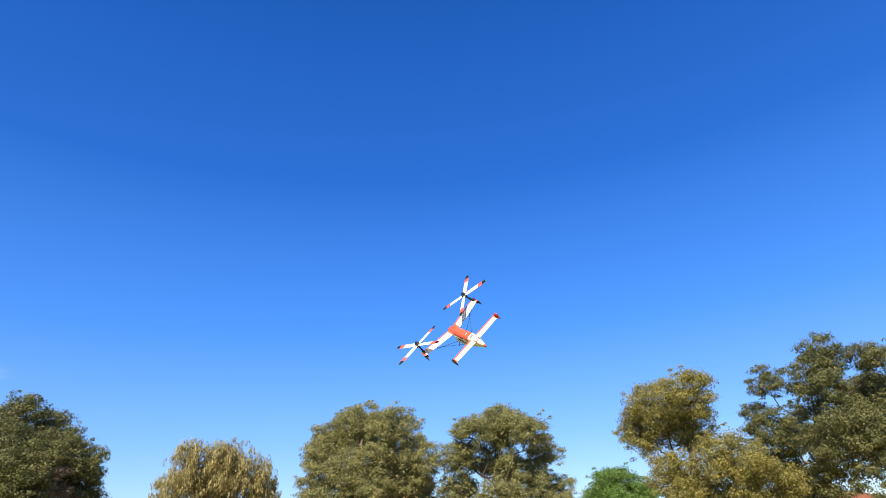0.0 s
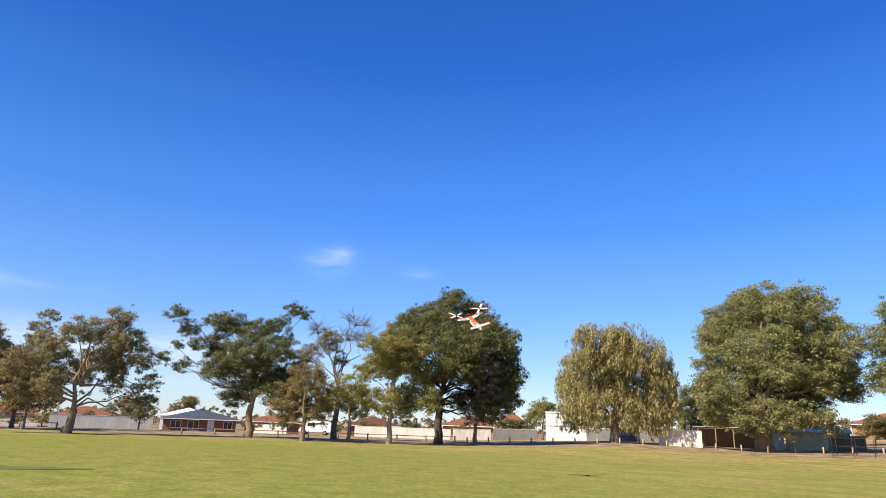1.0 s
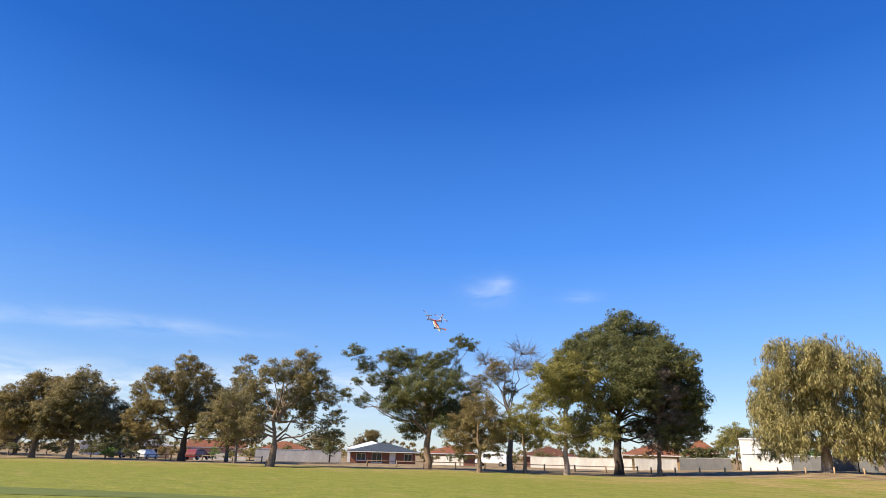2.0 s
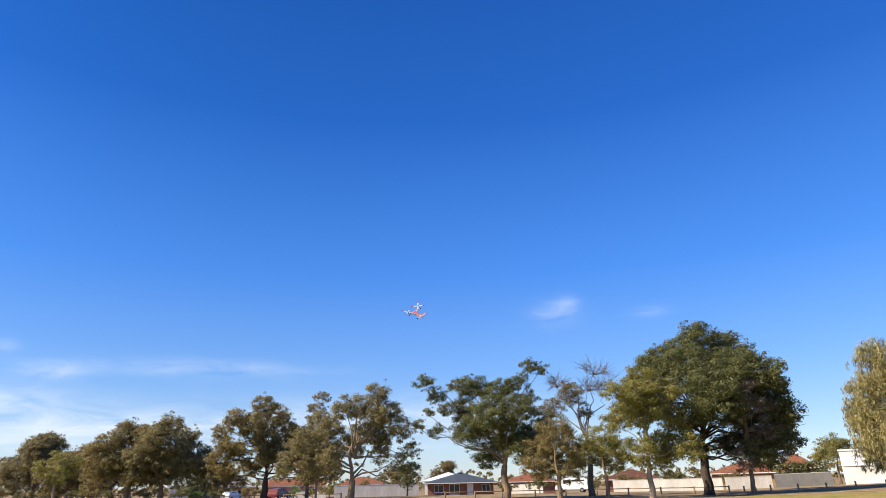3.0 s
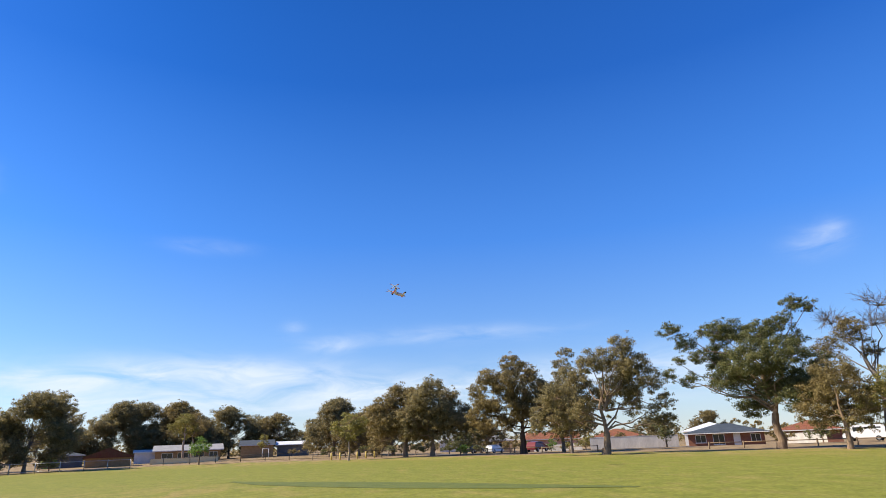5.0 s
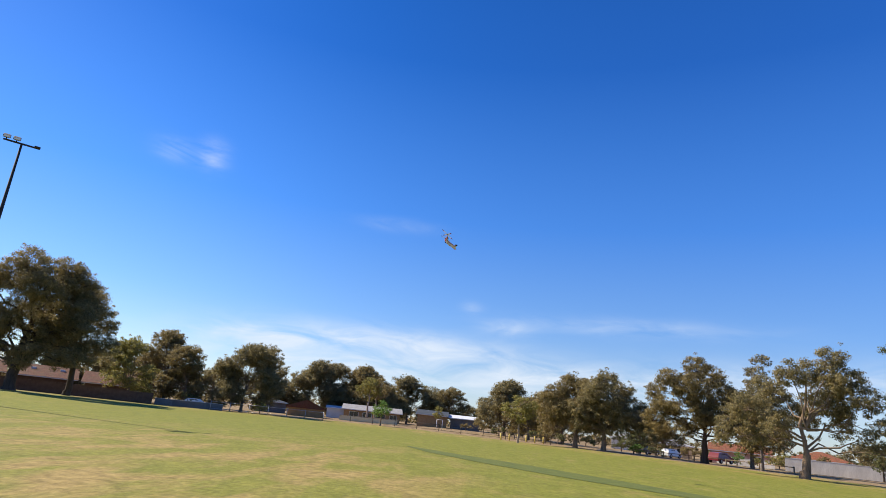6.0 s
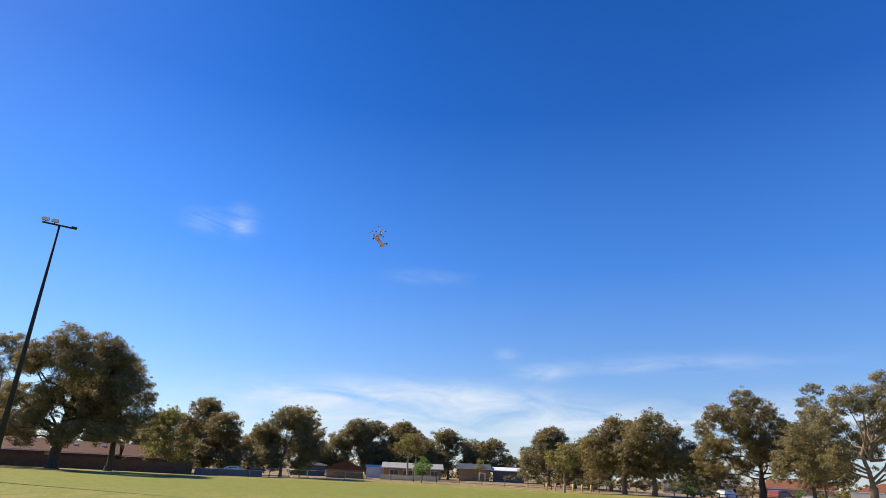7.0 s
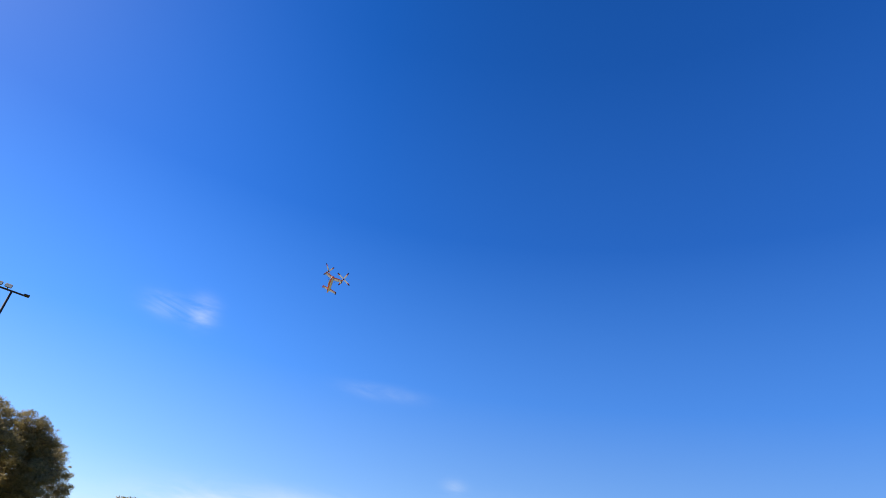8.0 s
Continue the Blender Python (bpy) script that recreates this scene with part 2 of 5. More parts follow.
M_WHITE = surf("white_render", (0.66, 0.64, 0.60), (0.80, 0.79, 0.76), 0.8, 0.8, 0.1)
M_CREAM = surf("cream_render", (0.62, 0.52, 0.30), (0.74, 0.64, 0.40), 0.8, 0.85, 0.1)
M_PINK = surf("pink_brick", (0.45, 0.26, 0.20), (0.58, 0.36, 0.28), 2, 0.9, 0.3)
M_BRICK = surf("red_brick", (0.17, 0.075, 0.05), (0.28, 0.13, 0.085), 2, 0.9, 0.3)
M_DARKBRICK = surf("brown_brick", (0.085, 0.05, 0.035), (0.16, 0.095, 0.065), 2, 0.9, 0.3)
M_TAN = surf("tan_brick", (0.27, 0.17, 0.08), (0.38, 0.25, 0.13), 2, 0.9, 0.3)
M_FENCE = surf("fibre_cement_sheet", (0.52, 0.49, 0.44), (0.70, 0.67, 0.61), 0.7, 0.85, 0.1, stretch=(3, 3, 0.6), vary=0.04)
M_FENCEGREY = surf("grey_sheet", (0.11, 0.11, 0.11), (0.19, 0.185, 0.18), 0.7, 0.8, 0.1, vary=0.1)
M_TIMBER = surf("weathered_timber", (0.16, 0.11, 0.07), (0.34, 0.25, 0.16), 2, 0.9, 0.4, stretch=(4, 4, 0.6), vary=0.12)
M_PINE = surf("pine_post", (0.33, 0.21, 0.11), (0.52, 0.36, 0.2), 2, 0.85, 0.3, stretch=(4, 4, 0.6), vary=0.1)
M_YELLOW = surf("yellow_paint", (0.55, 0.40, 0.08), (0.68, 0.52, 0.14), 3, 0.7, 0.1, vary=0.1)
M_STEEL = surf("dark_steel", (0.022, 0.02, 0.018), (0.045, 0.04, 0.036), 1.5, 0.8, 0.1)
M_GALV = surf("galvanised_steel", (0.35, 0.36, 0.37), (0.5, 0.51, 0.52), 1.5, 0.45, 0.1, metal=0.7)
M_ROOFRED = tile_mat("terracotta_tiles", (0.34, 0.13, 0.065), (0.44, 0.18, 0.09))
M_ROOFBROWN = tile_mat("brown_tiles", (0.185, 0.078, 0.045), (0.245, 0.105, 0.06))
M_ROOFBLUE = surf("blue_grey_sheet_roof", (0.04, 0.052, 0.066), (0.07, 0.085, 0.10), 1.2, 0.75, 0.1)
M_ROOFWHITE = surf("white_sheet_roof", (0.62, 0.64, 0.66), (0.78, 0.80, 0.82), 1.0, 0.5, 0.1)
M_ROOFGREY = surf("grey_sheet_roof", (0.26, 0.26, 0.26), (0.40, 0.40, 0.40), 1.0, 0.55, 0.1)
M_GLASS = surf("dark_window_glass", (0.015, 0.018, 0.022), (0.03, 0.035, 0.04), 1, 0.08, 0.0, spec=0.6)
M_ASPHALT = surf("asphalt", (0.11, 0.10, 0.095), (0.19, 0.175, 0.16), 0.6, 0.9, 0.3)
M_CARWHITE = surf("white_car_paint", (0.72, 0.73, 0.74), (0.78, 0.79, 0.8), 0.5, 0.25, 0.0, spec=0.5)
M_CARRED = surf("maroon_car_paint", (0.16, 0.02, 0.025), (0.2, 0.03, 0.03), 0.5, 0.25, 0.0, spec=0.5)
M_CARBLUE = surf("blue_car_paint", (0.03, 0.05, 0.10), (0.05, 0.07, 0.13), 0.5, 0.25, 0.0, spec=0.5)
M_RUBBER = surf("tyre_rubber", (0.012, 0.012, 0.012), (0.028, 0.028, 0.028), 4, 0.85, 0.2)
M_FOAMWHITE = thin_foam("white_foam", (0.74, 0.73, 0.70), (0.84, 0.83, 0.80), 6, 0.55, 0.05)
M_FOAMRED = surf("orange_red_film", (0.66, 0.085, 0.04), (0.76, 0.115, 0.055), 6, 0.4, 0.05)
M_FOAMTAN = surf("cream_foam", (0.66, 0.60, 0.46), (0.77, 0.71, 0.57), 8, 0.6, 0.05)
M_BLACK = surf("black_plastic", (0.012, 0.012, 0.013), (0.03, 0.03, 0.03), 6, 0.4, 0.05)


# ---- building blocks ----
def obj_from(name, verts, faces, material, parent=None, smooth=False, label=""):
    me = bpy.data.meshes.new(name)
    me.from_pydata(verts, [], faces)
    for m in (material if isinstance(material, (list, tuple)) else [material]):
        me.materials.append(m)
    if smooth:
        me.polygons.foreach_set("use_smooth", [True] * len(me.polygons))
    me.update()
    ob = new(name, me)
    if parent is not None:
        ob.parent = parent
    if label:
        tagged(ob, label)
    return ob


def part(name, bm, material, parent=None, label=""):
    """Links a bmesh as one mesh object under a thing or a part."""
    me = bpy.data.meshes.new(name)
    bm.normal_update()
    bm.to_mesh(me)
    bm.free()
    for m in (material if isinstance(material, (list, tuple)) else [material]):
        me.materials.append(m)
    ob = new(name, me)
    if parent is not None:
        ob.parent = parent
    if label:
        tagged(ob, label)
    return ob


def box(bm, cx, cy, cz, sx, sy, sz, bevel=0.0, turn=None, mat=0):
    r = bmesh.ops.create_cube(bm, size=1.0)
    m = Matrix.LocRotScale((cx, cy, cz), turn, (sx, sy, sz))
    bmesh.ops.transform(bm, matrix=m, verts=r["verts"])
    fs = {f for v in r["verts"] for f in v.link_faces}
    for f in fs:
        f.material_index = mat
    if bevel:
        es = list({e for v in r["verts"] for e in v.link_edges})
        bmesh.ops.bevel(bm, geom=es, offset=bevel, segments=2, affect="EDGES", profile=0.6)
    return bm


def rod(bm, a, b, r0, r1=None, sides=8, mat=0):
    a, b = Vector(a), Vector(b)
    r1 = r0 if r1 is None else r1
    q = (b - a).to_track_quat("Z", "Y")
    ring = []
    for p, r in ((a, r0), (b, r1)):
        ring.append([bm.verts.new(p + q @ Vector((math.cos(2 * math.pi * i / sides) * r, math.sin(2 * math.pi * i / sides) * r, 0))) for i in range(sides)])
    for i in range(sides):
        f = bm.faces.new((ring[0][i], ring[0][(i + 1) % sides], ring[1][(i + 1) % sides], ring[1][i]))
        f.material_index, f.smooth = mat, True
    for k in (0, 1):
        f = bm.faces.new(ring[k] if k else ring[k][::-1])
        f.material_index = mat
    return bm


def empty(name, m, label, category, group="", kind=""):
    ob = new(name)
    ob.matrix_basis = m
    return tagged(ob, label, category, group, kind)


# ---- ground ----
RISE = [(-180, 0.8), (-90, 1.0), (-4, 1.0), (9, 0.4), (20, 0.75), (28, 0.3), (36, 0.0), (84, 0.0), (96, -0.25), (104, -0.4), (113, -0.25), (122, -0.1), (131, 0.1), (180, 0.5)]
BEYOND = [(-180, 0.5), (-40, 1.2), (4, 1.2), (14, 0.2), (30, -0.2), (38, -0.6), (75, -0.6), (84, -0.1), (95, 0.4), (108, 0.1), (120, -0.3), (180, 0.0)]
FIELD = [(-180, 60), (-40, 48), (0, 60), (20, 61), (40, 58), (59, 66), (75, 74), (87, 86), (105, 112), (120, 102), (135, 95), (180, 70)]


def along(table, a):
    return float(np.interp(a, [p[0] for p in table], [p[1] for p in table]))


def smooth01(v):
    v = min(max(v, 0.0), 1.0)
    return v * v * (3 - 2 * v)


def azimuth(x, y):
    return math.degrees(math.atan2(-x, y))


def ground_z(x, y):
    d, a = math.hypot(x, y), azimuth(x, y)
    far = 1 - smooth01((d - 260) / 500)
    return (along(RISE, a) * smooth01((d - 35) / 50) + along(BEYOND, a) * smooth01((d - 85) / 35)) * far


def at(az, d):
    a = radians(az)
    return -d * math.sin(a), d * math.cos(a)


def spot(az, d, turn=0.0, dz=0.0):
    """A pose on the ground at an azimuth and a distance, whose x runs to the right as seen from the field's middle."""
    x, y = at(az, d)
    return pose(x, y, ground_z(x, y) + dz, 0, 0, az + turn)


def make_ground():
    radii = [0.0] + [1.5 * 1.075 ** i for i in range(110)]
    radii = [r for r in radii if r < 3500] + [3500.0]
    seg = 240
    verts, verge, dry = [], [], []
    for r in radii:
        for i in range(seg):
            a = -180 + 360 * i / seg
            x, y = at(a, r)
            verts.append((x, y, ground_z(x, y)))
            edge = along(FIELD, a)
            verge.append(smooth01((r - edge + 6) / 12))
            dry.append(1.0 * smooth01((r - edge + 22) / 16) * (0.75 + 0.25 * smooth01((30 - a) / 20) if a < 60 else 0.85)
                       + 1.0 * smooth01((46 - r) / 26) * smooth01((a - 84) / 22) * smooth01((178 - a) / 36) * smooth01((r - 1) / 4)
                       + 0.6 * smooth01((r - 14) / 16) * smooth01((r - 0.1) / 6) * smooth01((52 - a) / 34) * smooth01((a + 120) / 60))
    faces = [(k * seg + i, k * seg + (i + 1) % seg, (k + 1) * seg + (i + 1) % seg, (k + 1) * seg + i) for k in range(len(radii) - 1) for i in range(seg)]
    ob = obj_from("ground", verts, faces, M_TURF, smooth=True)
    for nm, data in (("verge", verge), ("dry", dry)):
        layer = ob.data.attributes.new(nm, "FLOAT", "POINT")
        layer.data.foreach_set("value", data)
    tagged(ob, "mown park grass with dry yellow patches and a bare earth verge", "grass", kind="structure")


make_ground()


# ---- trees ----
def tube_mesh(paths):
    """Tapered tubes along polylines of (point, radius)."""
    verts, faces = [], []
    for path, sides in paths:
        base = len(verts)
        n = len(path)
        for k, (p, r) in enumerate(path):
            p = Vector(p)
            d = Vector(path[min(k + 1, n - 1)][0]) - Vector(path[max(k - 1, 0)][0])
            q = Vector((0, 0, 1)).rotation_difference(d) if d.z > -0.98 * d.length else Euler((math.pi, 0, 0)).to_quaternion()
            for i in range(sides):
                w = 2 * math.pi * i / sides
                verts.append(p + q @ Vector((math.cos(w) * r, math.sin(w) * r, 0)))
        for k in range(n - 1):
            for i in range(sides):
                j = (i + 1) % sides
                faces.append((base + k * sides + i, base + k * sides + j, base + (k + 1) * sides + j, base + (k + 1) * sides + i))
    return verts, faces


def bent(rng, a, b, r0, r1, steps, wob, sag=0.0):
    a, b = np.array(a, float), np.array(b, float)
    ln = np.linalg.norm(b - a)
    out = []
    for k in range(steps + 1):
        s = k / steps
        p = a + (b - a) * s + np.array([0, 0, sag * ln * math.sin(math.pi * s)])
        if 0 < k < steps:
            p = p + rng.normal(size=3) * wob * ln
        out.append((tuple(p), r0 + (r1 - r0) * s ** 0.8))
    return out


def leaf_cloud(rng, centres, radii, per, size, style):
    """Leaf sprays as small folded diamonds scattered in clumps."""
    n = len(centres)
    idx = np.repeat(np.arange(n), per)
    m = len(idx)
    d = rng.normal(size=(m, 3))
    d /= np.linalg.norm(d, axis=1, keepdims=True)
    rad = rng.random(m) ** 0.5
    sc = np.array([1.0, 1.0, 0.62]) if style != "weep" else np.array([0.8, 0.8, 1.5])
    p = centres[idx] + d * (rad * radii[idx])[:, None] * sc
    nrm = d * 1.3 + rng.normal(size=(m, 3)) * 0.42 + np.array([0, 0, 0.35])
    nrm /= np.linalg.norm(nrm, axis=1, keepdims=True)
    tang = rng.normal(size=(m, 3))
    if style == "weep":
        tang = rng.normal(size=(m, 3)) * 0.25 + np.array([0, 0, -1.0])
    elif style == "droop":
        tang = tang + np.array([0, 0, -0.9])
    tang -= nrm * (tang * nrm).sum(1, keepdims=True)
    tang /= np.linalg.norm(tang, axis=1, keepdims=True) + 1e-9
    bit = np.cross(nrm, tang)
    s = size * (0.55 + 0.9 * rng.random(m))[:, None]
    long, wide = (1.9, 0.42) if style == "weep" else ((1.25, 0.55) if style == "droop" else (0.95, 0.68))
    a = p + tang * s * long * 0.5
    b = p + bit * s * wide * 0.5 + nrm * s * 0.12
    c = p - tang * s * long * 0.5
    e = p - bit * s * wide * 0.5 + nrm * s * 0.12
    v = np.stack([a, b, c, e], 1).reshape(-1, 3)
    return v


def leaves_object(name, v, material, parent):
    m = len(v) // 4
    me = bpy.data.meshes.new(name)
    me.vertices.add(len(v))
    me.vertices.foreach_set("co", v.astype(np.float32).ravel())
    me.loops.add(len(v))
    me.loops.foreach_set("vertex_index", np.arange(len(v), dtype=np.int32))
    me.polygons.add(m)
    me.polygons.foreach_set("loop_start", np.arange(0, len(v), 4, dtype=np.int32))
    me.materials.append(material)
    me.update(calc_edges=True)
    ob = new(name, me)
    ob.parent = parent
    return ob


def auto_lobes(left, right, height, seed, low=0.17):
    """An uneven crown for a tree of given reach and height."""
    rng = np.random.default_rng(seed)
    w = left + right
    r = 0.175 * min(w, height * 1.2)
    out = [((right - left) / 2 + rng.uniform(-.12, .12) * w, height - r * 0.85, r * 0.9)]
    for k in range(20):
        v = low + (1 - low) * (k + 0.5) / 20
        half = w / 2 * math.sqrt(max(0.08, 1 - (2 * (v - low) / (1 - low) * 0.62 - 0.35) ** 2 * 1.25))
        dx = (right - left) / 2 + rng.uniform(-1, 1) * max(0.0, half - r * 0.6)
        out.append((dx, min(v * height, height - r * 0.8), r * rng.uniform(0.75, 1.1)))
    out += [(-left + r * 0.8, height * rng.uniform(.42, .6), r * 0.8), (right - r * 0.8, height * rng.uniform(.42, .6), r * 0.8)]
    return out


def tree(az, d, lobes, leaf, bark, label, trunk_r=0.3, fork=0.28, style="tuft", size=0.30, dense=1.0, seed=1, lean=0.0, bare=0, group="park trees", category="tree", name="tree", open_=0.0):
    """lobes: rounded foliage masses (dx, z, r) in the crown; each is filled with leaf clumps that hang on limbs and twigs."""
    rng = np.random.default_rng(seed * 7 + 3)
    root = empty(name, spot(az, d), label, category, group)
    lobes = [(l[0] * (1.0 if style == "weep" else 1.07), l[1] * (0.98 if style == "weep" else 1.065), l[2] * ((1.3 if l[2] < 1.7 else 1.2) if style == "weep" else (1.26 if l[2] < 1.7 else 1.2) if i >= bare else 1.0), l[3] if len(l) > 3 else None) for i, l in enumerate(lobes)]
    top = max(l[1] + l[2] for l in lobes)
    fz = top * fork
    fx = lean * fz
    paths = [(bent(rng, (0, 0, -0.15), (fx, 0, fz), trunk_r * 1.12, trunk_r * 0.8, 4, 0.02), 10)]
    flare = [((0, 0, -0.12), trunk_r * 1.42), ((0, 0, 0.22), trunk_r * 1.18), ((0, 0, 0.6), trunk_r * 1.02)]
    paths.append((flare, 10))
    cs, rs = [], []
    # leader up the middle of the crown
    lobes = list(lobes)
    mean = sum(l[0] for l in lobes) / len(lobes)
    lead = (mean * 0.6 + fx * 0.4, 0, top * 0.72)
    paths.append((bent(rng, (fx, 0, fz * 0.97), lead, trunk_r * 0.6, trunk_r * 0.14, 5, 0.03), 8))
    for i, (dx, z, r, deep) in enumerate(lobes):
        dy = rng.uniform(-0.75, 0.75) * (2.2 * r if r > 1.5 else r) if deep is None else deep
        s = rng.uniform(0.0, 0.5) if z > fz else 0.0
        start = (fx + (lead[0] - fx) * s, 0, min(fz + (lead[2] - fz) * s, max(z - 0.6, fz * 0.8)))
        lr = trunk_r * (0.24 + 0.035 * r)
        paths.append((bent(rng, start, (dx, dy, z - r * 0.25), lr * (1 - 0.4 * s), lr * 0.22, 5, 0.05, 0.05), 6))
        is_bare = i < bare
        if is_bare:                           # dead crown: forking grey branches without leaves
            c0 = np.array([dx, dy, z - r * 0.4])
            for _ in range(13):
                w = rng.normal(size=3)
                w /= np.linalg.norm(w)
                w[2] = abs(w[2]) * 0.8
                e1 = c0 + w * r * rng.uniform(0.45, 0.75)
                paths.append((bent(rng, c0, e1, 0.042, 0.02, 3, 0.08), 5))
                for _ in range(9):
                    u = rng.normal(size=3)
                    u /= np.linalg.norm(u)
                    e2 = e1 + (w * 0.6 + u * 0.6 + np.array([0, 0, 0.15])) * r * rng.uniform(0.35, 0.7)
                    paths.append((bent(rng, e1, e2, 0.018, 0.009, 3, 0.12), 4))
                    e3 = e2 + (u + w * 0.3) * r * 0.25
                    paths.append((bent(rng, e1 * 0.4 + e2 * 0.6, e3, 0.013, 0.008, 2, 0.1), 3))
            continue
        twigs = int(5 + 3.5 * r)
        for _ in range(twigs):
            w = rng.normal(size=3)
            w /= np.linalg.norm(w)
            w[2] = abs(w[2]) * 0.9 - 0.15
            e = np.array([dx, dy, z - r * 0.25]) + w * r * rng.uniform(0.7, 1.15)
            paths.append((bent(rng, (dx, dy, z - r * 0.25), e, lr * 0.22 + 0.01, 0.012, 3, 0.09), 4))
        # leaf pads: many small ones for hanging foliage, fewer broad ones elsewhere
        pads, small, broad = (15.5, 0.12, 0.27) if style == "weep" else (9.5, 0.16, 0.32)
        k = max(7, int((pads * r * r + 7) * dense * (1 - open_)))
        w = rng.normal(size=(k, 3))
        w /= np.linalg.norm(w, axis=1, keepdims=True)
        q = rng.random(k) ** 0.36
        flat = 0.85 if style != "weep" else 1.1
        c = np.array([dx, dy, z]) + w * (q * r * 0.86)[:, None] * np.array([1, 1.1, flat])
        cs.append(c)
        rs.append(r * rng.uniform(small, broad, k) + 0.13)
        m = max(2, k // 6)                    # stray sprigs past the edge
        w = rng.normal(size=(m, 3))
        w /= np.linalg.norm(w, axis=1, keepdims=True)
        cs.append(np.array([dx, dy, z]) + w * r * rng.uniform(0.92, 1.1, (m, 1)) * np.array([1, 1, flat]))
        rs.append(np.full(m, 0.09 * r + 0.1))
        if style in ("droop", "weep"):
            m = max(3, k // 4)
            u = rng.uniform(-1, 1, (m, 3)) * np.array([r * 0.9, r * 0.9, 0.0])
            u[:, 2] = -r * rng.uniform(0.5, 1.25, m)
            hang = np.array([dx, dy, z]) + u
            hang[:, 2] = np.maximum(hang[:, 2], 1.3)
            cs.append(hang)
            rs.append(np.full(m, 0.12 * r + 0.1))
    v, f = tube_mesh(paths)
    obj_from("trunk", v, f, BARK[bark], root, smooth=True)
    cs, rs = np.concatenate(cs), np.concatenate(rs)
    size = size * (0.6 if style == "weep" else 0.54)
    per = np.clip((rs / size) ** 2 * 6.2, 10, 64 if style == "weep" else 150).astype(int)
    leaves_object("crown", leaf_cloud(rng, cs, rs, per, size, style), LEAF[leaf], root)
    return root


def plant_trees():
    tree(9.0, 75, [(0, 14.1, 3.2), (-2.9, 13.2, 2.7), (4.4, 13.5, 2.8), (7, 9.87, 2.5), (-3.7, 8.93, 2.3), (0.5, 9.21, 3.6), (4, 7.99, 3.2), (-3.5, 5.6, 2.7), (0.5, 5.2, 3.0), (4.5, 5.4, 2.0), (7.4, 6.2, 1.8), (-4.2, 3.6, 1.7), (0.5, 3.7, 1.7, -3.4), (-2.6, 3.5, 1.7, -2.8), (3.0, 3.9, 1.6, -2.8), (1.2, 14.9, 2.6), (-4.3, 6.58, 1.9), (-3.9, 11.2, 1.9), (7.0, 12.0, 2.0), (7.4, 8.2, 1.9), (3.0, 10.6, 2.5, -2.2), (5.8, 7.2, 2.1, -2.2), (2.4, 7.4, 2.2, -3.0), (2.0, 2.6, 1.5, -3.2), (-1.0, 2.7, 1.5, -3.2), (5.2, 3.0, 1.6, -2.0)], "fig", "brown", "huge spreading fig tree with a domed olive crown",
         0.85, 0.2, seed=1, size=0.33)
    tree(-3.7, 72, [(1, 12.7, 2.6), (-2.2, 11.8, 2.3), (3.6, 11.8, 2.2), (-3.8, 9.4, 2.3), (5, 9.69, 2.1), (0, 9.21, 2.7), (-4.2, 6.37, 2.3), (3, 6.84, 2.8), (6.2, 6.08, 2.0), (0, 5.3, 2.3), (-3, 4.1, 1.6), (5.5, 4.2, 1.6), (1, 13.6, 2.2), (0.5, 3.4, 1.6)],
         "fig", "dark", "tall fig tree with tiered olive foliage and a dark trunk", 0.5, 0.3, seed=2, size=0.33)
    tree(-19.8, 50, [(-1.5, 10.1, 2.2), (0.8, 10.0, 2.0), (-2.6, 8.5, 2.0), (0.5, 8.2, 2.1), (2.4, 5.4, 2.3), (4.6, 3.9, 1.9), (-1, 5.2, 1.9), (0, 3.2, 2.0), (2.4, 2.6, 1.8)],
         "gold", "dark", "leaning leafy tree with yellow-green foliage", 0.4, 0.25, seed=3, size=0.24, dense=1.4)
    tree(-13.5, 75, [(0, 6, 2.4), (2.5, 5, 2.0), (-2, 4.6, 1.9), (0, 3.6, 2.2), (2, 3, 1.6), (-2, 3, 1.5)], "green", "brown", "dense bright green rounded garden tree", 0.22, 0.3, seed=4, dense=1.4, size=0.3)
    tree(-29.3, 55, [(2, 12.2, 1.5), (-1.8, 10.9, 1.3), (4.8, 11.2, 1.5), (1.2, 10.2, 1.9), (-2.2, 7.4, 1.9), (5, 9, 2.3), (2, 6, 2.7), (6, 5.4, 2.6), (-1, 4, 2.1), (-3.2, 9.2, 0.9), (-2.8, 5.6, 1.6), (3.4, 9.8, 1.9), (0.2, 8.0, 2.2), (3.6, 7.4, 2.4)],
         "dark", "grey", "tall gum tree with open ragged foliage", 0.45, 0.3, seed=5, size=0.26, style="droop", dense=1.2)
    tree(20.6, 76, [(-2.5, 10.5, 2.1), (1.5, 10.7, 2.1), (4, 9.55, 1.9), (-4.3, 8.59, 1.9), (0, 8.21, 2.7), (5.4, 6.59, 1.7), (-4.6, 4.97, 1.8), (-1.5, 4.97, 2.2), (3, 4.97, 2.3), (5.8, 4.01, 1.5), (-5.2, 3.06, 1.3), (1.5, 3.44, 1.5), (-3.4, 3.0, 1.5, -1.5), (3.8, 3.0, 1.5, -1.5), (-5.0, 6.6, 1.7), (5.2, 8.2, 1.5), (0.5, 10.9, 2.0)],
         "weep", "pale", "weeping paperbark with hanging foliage and a pale trunk", 0.55, 0.18, seed=6, size=0.34, style="weep")
    tree(26.8, 98, [(0, 4.6, 1.6), (1.2, 4, 1.4), (-0.8, 3.4, 1.4), (1.8, 2.8, 1.4)], "gold", "brown", "light green garden tree behind a fence", 0.15, 0.3, seed=7)
